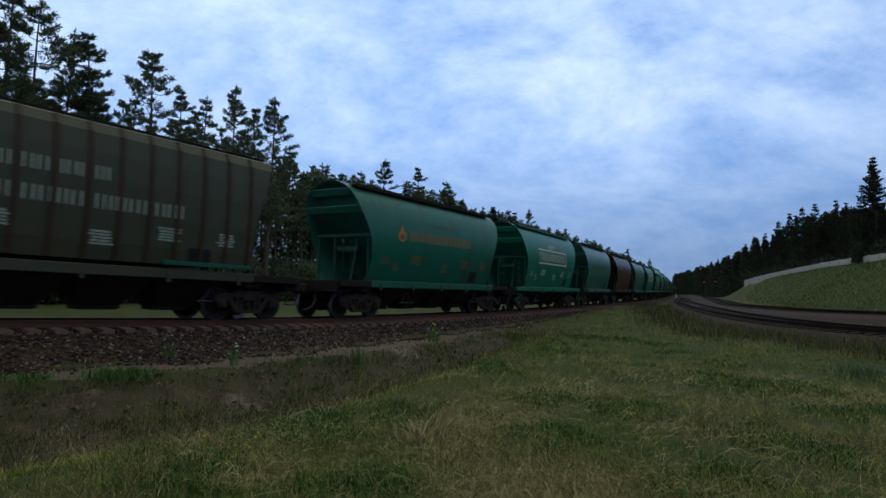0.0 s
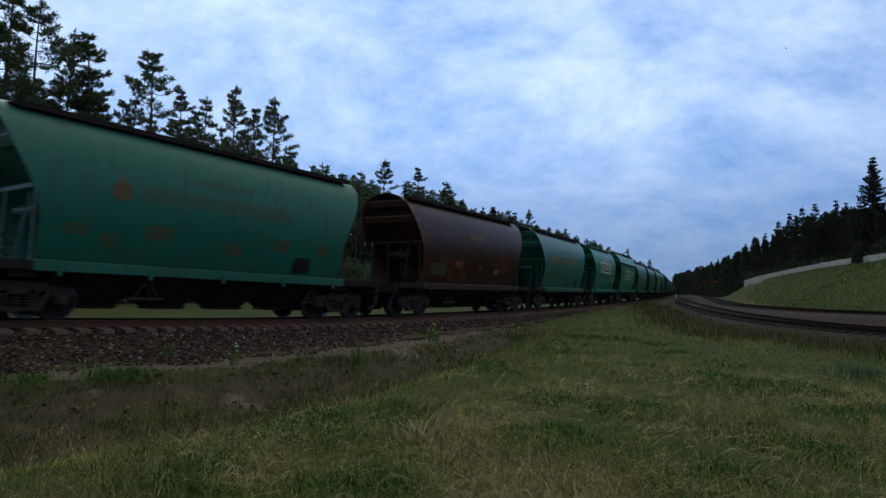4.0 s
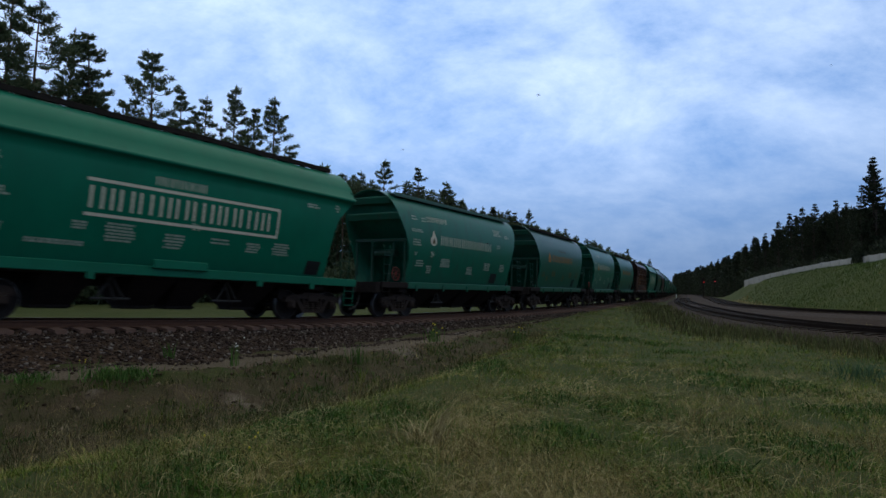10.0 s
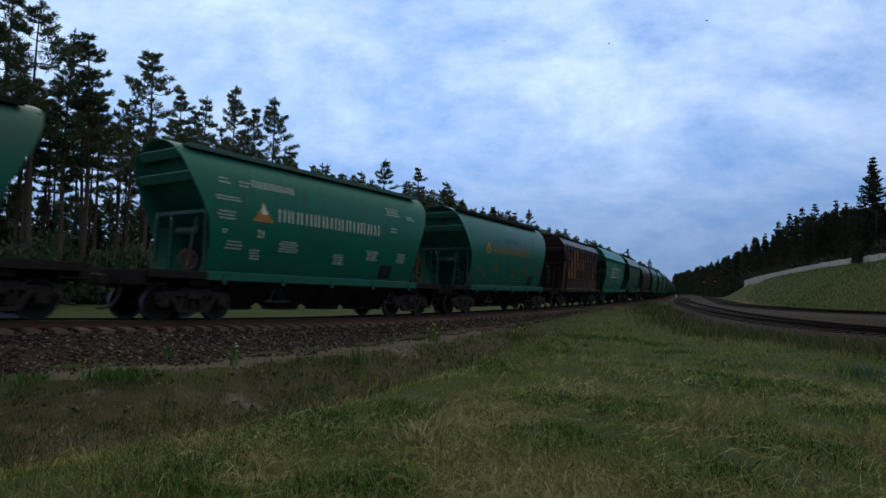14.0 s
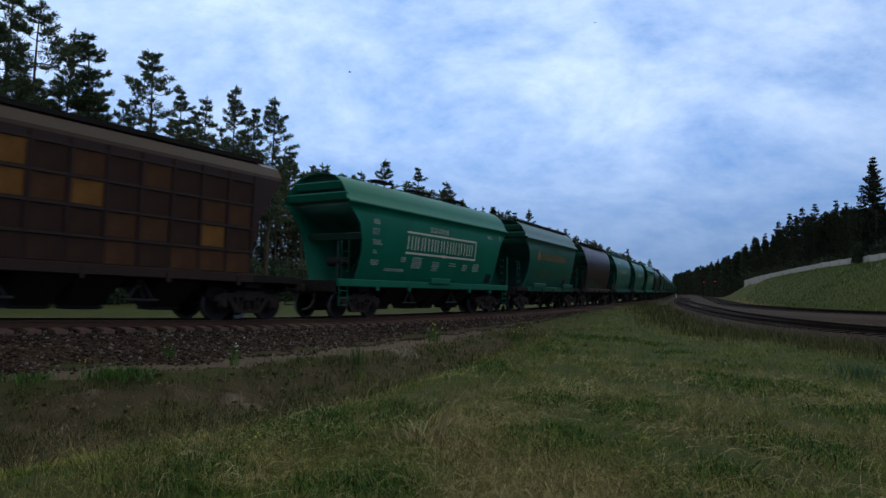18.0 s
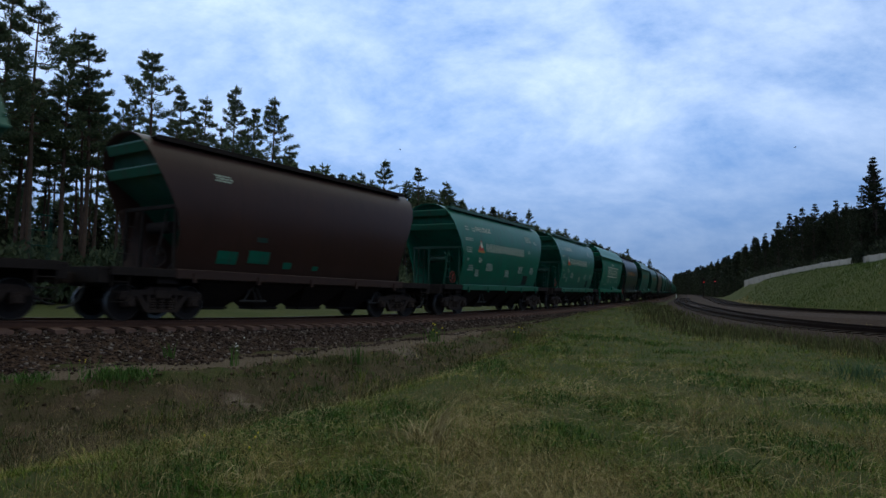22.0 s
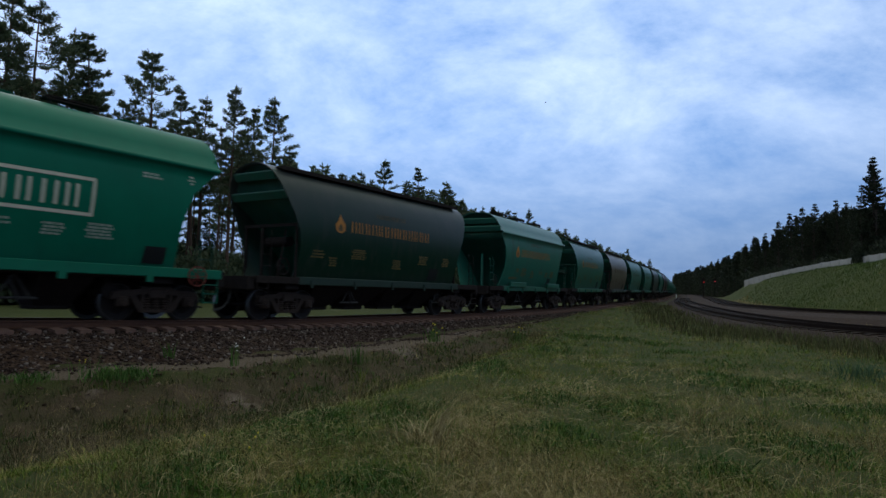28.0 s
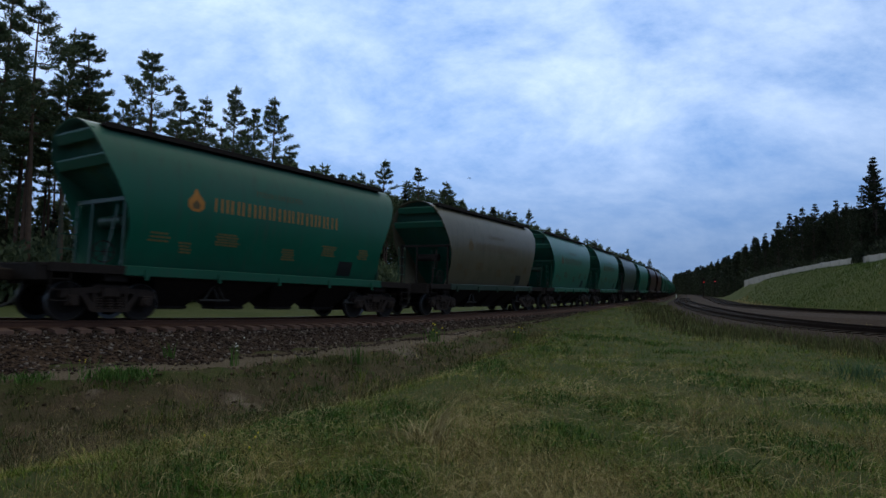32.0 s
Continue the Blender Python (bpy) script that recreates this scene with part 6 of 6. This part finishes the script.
        c = part("coupler", cached("coupler", f_coupler), M_BOGIE, w, at=pose(0, 0, 0, 0, 0, turn))
        part("brake_hose", cached("hose", f_hose), M_RUBBER, c)
    if index == 18:
        part("hand_wheel", cached("hand_wheel", f_handwheel), M_REDPAINT, w, "faded red hand wheel", at=pose(-5.95, 1.55, 1.22))
    part("hand_wheel", cached("hand_wheel", f_handwheel), M_REDPAINT if style == "white" else M_DARK, w, at=pose(5.35, 1.1, 1.72, 0, 0, 0))
    for s in (1, -1):
        bogie(w, s * BASE / 2, spin)
    if kind == "rib":
        for i in range(13):
            x = -4.68 + i * .78
            for a in (0, 180):
                part("side_rib", cached("rib", lambda bm: f_rib(bm, "rib")), GREENS["rust"], w, at=pose(x, 0, 0, 0, 0, a))
        part("side_plate", cached("rib_plate", lambda bm: add_box(bm, -4.8, -2.0, 1.40, 1.52, 1.5, 1.62, .01)), GREENS["deep"], w)
    if kind == "box":
        for i in range(12):
            x = -4.78 + i * .869
            for a in (0, 180):
                part("side_rib", cached("box_rib", lambda bm: f_rib(bm, "box", .06, .04)), pm, w, at=pose(x, 0, 0, 0, 0, a))
        for z in (2.05, 2.75, 3.45, 4.15):
            for a in (0, 180):
                part("side_rail", cached("box_rail", f_box_rail), pm, w, at=pose(0, 0, z, 0, 0, a))
        for sx in (1, -1):
            part("end_brace", cached("box_brace", lambda bm: add_tube(bm, [(5.75, 1.38, 1.35), (4.75, 1.44, 4.2)], .09, 4)), pm, w, at=pose(0, 0, 0) if sx > 0 else pose(0, 0, 0, 0, 0, 180))
        rr = random.Random(8)
        warm = plain("worn_ochre_panel", (0.19, 0.080, 0.022), .85, 0, .8, 2.2, spec=.1)
        pale = plain("worn_rust_panel", (0.085, 0.036, 0.018), .85, 0, .7, 2.2, spec=.1)
        cool = plain("worn_brown_panel", (0.048, 0.025, 0.017), .85, 0, .6, 2.2, spec=.1)
        ochre = {(2, 3), (3, 3), (1, 2), (2, 2), (3, 2), (5, 2), (0, 1), (1, 1), (2, 1), (9, 1)}
        for i in range(11):
            for j, z in enumerate((1.42, 2.10, 2.80, 3.50)):
                x = -4.78 + .05 + i * .869
                m = warm if (10 - i, j) in ochre else (pale if rr.random() < .25 else cool)
                part("side_panel", cached("box_panel", lambda bm: add_box(bm, .03, .77, 1.438, 1.452, 0, .60, .004)), m, w, at=pose(x, 0, z))
    markings(w, kind, style, SIGNS.get(index, "flame"))
    WAGONS.append(w)
    return w


GREEN_L = "bright green hopper wagon with white boxed lettering"
TRAIN = [
    ("rib", "olive", "stencil", "weathered olive hopper wagon with rusty side ribs", "olive"),
    ("round", "rusty", "orange", "green hopper wagon with brown streaks and faded lettering", None),
    ("round", "bright", "boxed", GREEN_L, None),
    ("round", "dusty", "faded", "dusty pale green hopper wagon with worn lettering", None),
    ("round", "brown", "worn", "rust brown hopper wagon with ochre stains", "plum"),
    ("round", "dusty", "orange", "dusty green hopper wagon with orange flame mark", None),
    ("round", "bright", "boxed", GREEN_L, None),
    ("lip", "bright", "boxed", "new bright green hopper wagon with curved lipped roof", None),
    ("round", "green", "white", "green hopper wagon with white lettering and black patch", None),
    ("round", "deep", "orange", "dusty deep green hopper wagon with orange lettering", None),
    ("round", "green", "white", "green hopper wagon with white lettering and data marks", None),
    ("round", "rusty", "orange", "green hopper wagon with rust streaks and orange lettering", None),
    ("box", "plum", "none", "old brown hopper wagon with ochre ribbed panels", None),
    ("lip", "bright", "boxed", "new bright green hopper wagon with roof hatch walkways", None),
    ("short", "deep", "orange", "weathered green hopper wagon with short lipped roof", None),
    ("round", "plum", "patched", "dark plum brown hopper wagon with green touch-up patches", None),
    ("round", "green", "white", "green hopper wagon with white lettering and data marks", None),
    ("round", "green", "white", "green hopper wagon with white lettering and yellow bars", None),
    ("lip", "bright", "boxed", "new bright green hopper wagon with curved lipped roof", None),
    ("round", "dark", "orange", "sooty blackish green hopper wagon with orange lettering", "steel"),
    ("short", "dusty", "orange", "dusty green short-bodied lipped hopper wagon with orange lettering", None),
    ("round", "deep", "orange", "dusty green hopper wagon with yellow flame mark", None),
    ("round", "khaki", "faded", "khaki dust-covered hopper wagon", "steel"),
    ("round", "dusty", "faded", "pale dusty green hopper wagon", None),
    ("round", "dusty", "faded", "pale dusty green hopper wagon", None),
    ("round", "steel", "none", "grey green hopper wagon", None),
    ("round", "green", "none", "green hopper wagon far along the train", None),
    ("round", "plum", "none", "brown hopper wagon far along the train", None),
    ("round", "brown", "none", "brown hopper wagon far along the train", None),
]
rest = ["green", "dusty", "green", "deep", "bright", "green", "steel", "dusty", "green", "green", "plum", "green", "dusty", "deep", "green", "green", "brown", "green"]
for c in rest:
    TRAIN.append(("round", c, "none", {"plum": "brown", "brown": "brown", "steel": "grey green"}.get(c, "green") + " hopper wagon far along the train", None))
for i, (kind, colour, style, label, sill) in enumerate(TRAIN):
    hopper_wagon(kind, colour, style, label, sill, i <= 23, i)

shiny_tyres()

# ---------------------------------------------------------------- gnats in the evening air
M_GNAT = plain("gnat_body", (0.02, 0.017, 0.015), 0.7, 0, 0.3, 300)
M_WING = plain("gnat_wing", (0.10, 0.095, 0.09), 0.5, 0, 0.2, 300)


def f_gnat(bm):
    add_tube(bm, [(-.006, 0, -.001), (-.003, 0, 0), (.001, 0, .001), (.004, 0, .001), (.006, 0, 0)], [.0007, .0016, .0021, .0016, .0006], 6)


def f_gnat_wing(bm):
    a = [bm.verts.new(p) for p in ((.002, 0, .001), (.003, .006, .003), (-.002, .009, .004), (-.005, .004, .002))]
    b = [bm.verts.new(v.co + Vector((0, 0, .0003))) for v in a]
    bm.faces.new(a)
    bm.faces.new(b[::-1])
    for i in range(4):
        bm.faces.new((a[(i + 1) % 4], a[i], b[i], b[(i + 1) % 4]))


def gnat():
    g = tagged(new("gnat"), "tiny dark gnat flying in the evening air", "insect", "gnats in the air")
    part("body", cached("gnat_body", f_gnat, True), M_GNAT, g)
    for s in (1, -1):
        part("wing", cached("gnat_wing", f_gnat_wing), M_WING, g, at=Matrix.Diagonal((1, s, 1, 1)))
    return g


# moments at which each gnat is before the viewer: seconds, sideways and upward slope of the way to it, metres off
GNATS = [
    [(0, -.9, .5, 3), (7, .12, .185, 3.4), (9, .37, .26, 3.2), (12, -.30, .36, 3.0), (14, .42, .44, 3.6), (17, -.39, .365, 3.0), (22, .56, .235, 3.5), (28, -.30, .285, 3.1), (32, .04, .175, 3.4)],
    [(0, .9, .55, 4), (7, .24, .19, 4.0), (9, -.47, .325, 3.6), (11, .17, .25, 4.2), (13, .30, .34, 3.9), (17, -.17, .21, 3.8), (20.5, -.24, .22, 3.6), (28, .16, .30, 4.0), (32, .245, .08, 4.2)],
    [(0, .2, .9, 4), (6, .8, .6, 4), (9, .01, .13, 3.9), (12, .09, .12, 4.4), (14, -.55, .20, 3.7), (17, -.03, .20, 4.3), (19, .5, .8, 4), (25, -.1, .9, 4), (32, .6, .7, 4)],
    [(0, -.3, .9, 5), (8, .9, .3, 5), (10, .62, .37, 4.6), (11.5, .33, .30, 4.4), (13, .05, .36, 4.8), (15, .3, .25, 4.5), (17, .585, .36, 4.5), (20, .9, .6, 5), (32, .9, .7, 5)],
]
GNAT_BODIES = [gnat() for _ in GNATS]


def gnat_rows(stops, seed):
    """Wavering flight from stop to stop."""
    rr = random.Random(seed)
    out = []
    for (t0, a0, b0, r0), (t1, a1, b1, r1) in zip(stops, stops[1:]):
        n = max(2, round((t1 - t0) / .5))
        for k in range(n):
            u = k / n
            shake = .10 if k else 0
            a, b, r = a0 + (a1 - a0) * u + rr.uniform(-shake, shake), b0 + (b1 - b0) * u + rr.uniform(-shake, shake), r0 + (r1 - r0) * u
            out.append((round(t0 + (t1 - t0) * u, 3), pose(a * r, r, EYE_Z + b * r, 0, 0, rr.uniform(-30, 30))))
    t, a, b, r = stops[-1]
    return out + [(t, pose(a * r, r, EYE_Z + b * r))]


# ---------------------------------------------------------------- movement of the train
PITCH = 14.72


def passed(t):
    return -0.00176643 * t * t + 0.70202652 * t + 0.33823335


# how far each wagon's middle stands ahead of an even spacing
AHEAD = {0: 1.4, 1: .87, 2: .80, 3: .75, 4: .72, 5: .97, 6: .92, 7: 1.05, 8: .87, 9: .97, 10: .74, 11: .95, 12: .45, 13: 0.0, 14: -.1, 15: .1, 16: .2, 17: .12, 18: .35, 19: .45, 20: .35, 21: .5, 22: .3}


def wagon_s(i, t):
    return -AHEAD.get(i, .8) + 12.813 + PITCH * (i - 13) - PITCH * (passed(t) - passed(19.0))


def wagon_pose(i, t):
    s = wagon_s(i, t)
    xa, ya, _ = MAIN.at(s - BASE / 2)
    xb, yb, _ = MAIN.at(s + BASE / 2)
    za, zb = float(MAIN.lift(s - BASE / 2)), float(MAIN.lift(s + BASE / 2))
    return pose(float(xa + xb) / 2, float(ya + yb) / 2, (za + zb) / 2, 0, -math.degrees(math.atan2(za - zb, BASE)), math.degrees(math.atan2(ya - yb, xa - xb)))


def motions():
    for k, (g, stops) in enumerate(zip(GNAT_BODIES, GNATS)):
        walk(g, gnat_rows(stops, 60 + k))
    for i, w in enumerate(WAGONS):
        walk(w, [(k * 0.5, wagon_pose(i, k * 0.5)) for k in range(65)])
    for ws, w, ax in SPINNERS:
        i = WAGONS.index(w)
        rows, last = [], None
        here = lambda a: pose(ax, 0, .478) @ pose(0, 0, 0, 0, a, 0)
        for k in range(0, 32 * 15 + 1):
            t = k / 15
            s = wagon_s(i, t)
            near = -12 < s < 62
            if near or k in (0, 480):
                a = -math.degrees(s / .478) if near else (math.degrees(12 / .478) if s <= -12 else -math.degrees(62 / .478))
                rows.append((t, here(a % 360)))
        walk(ws, rows)


motions()
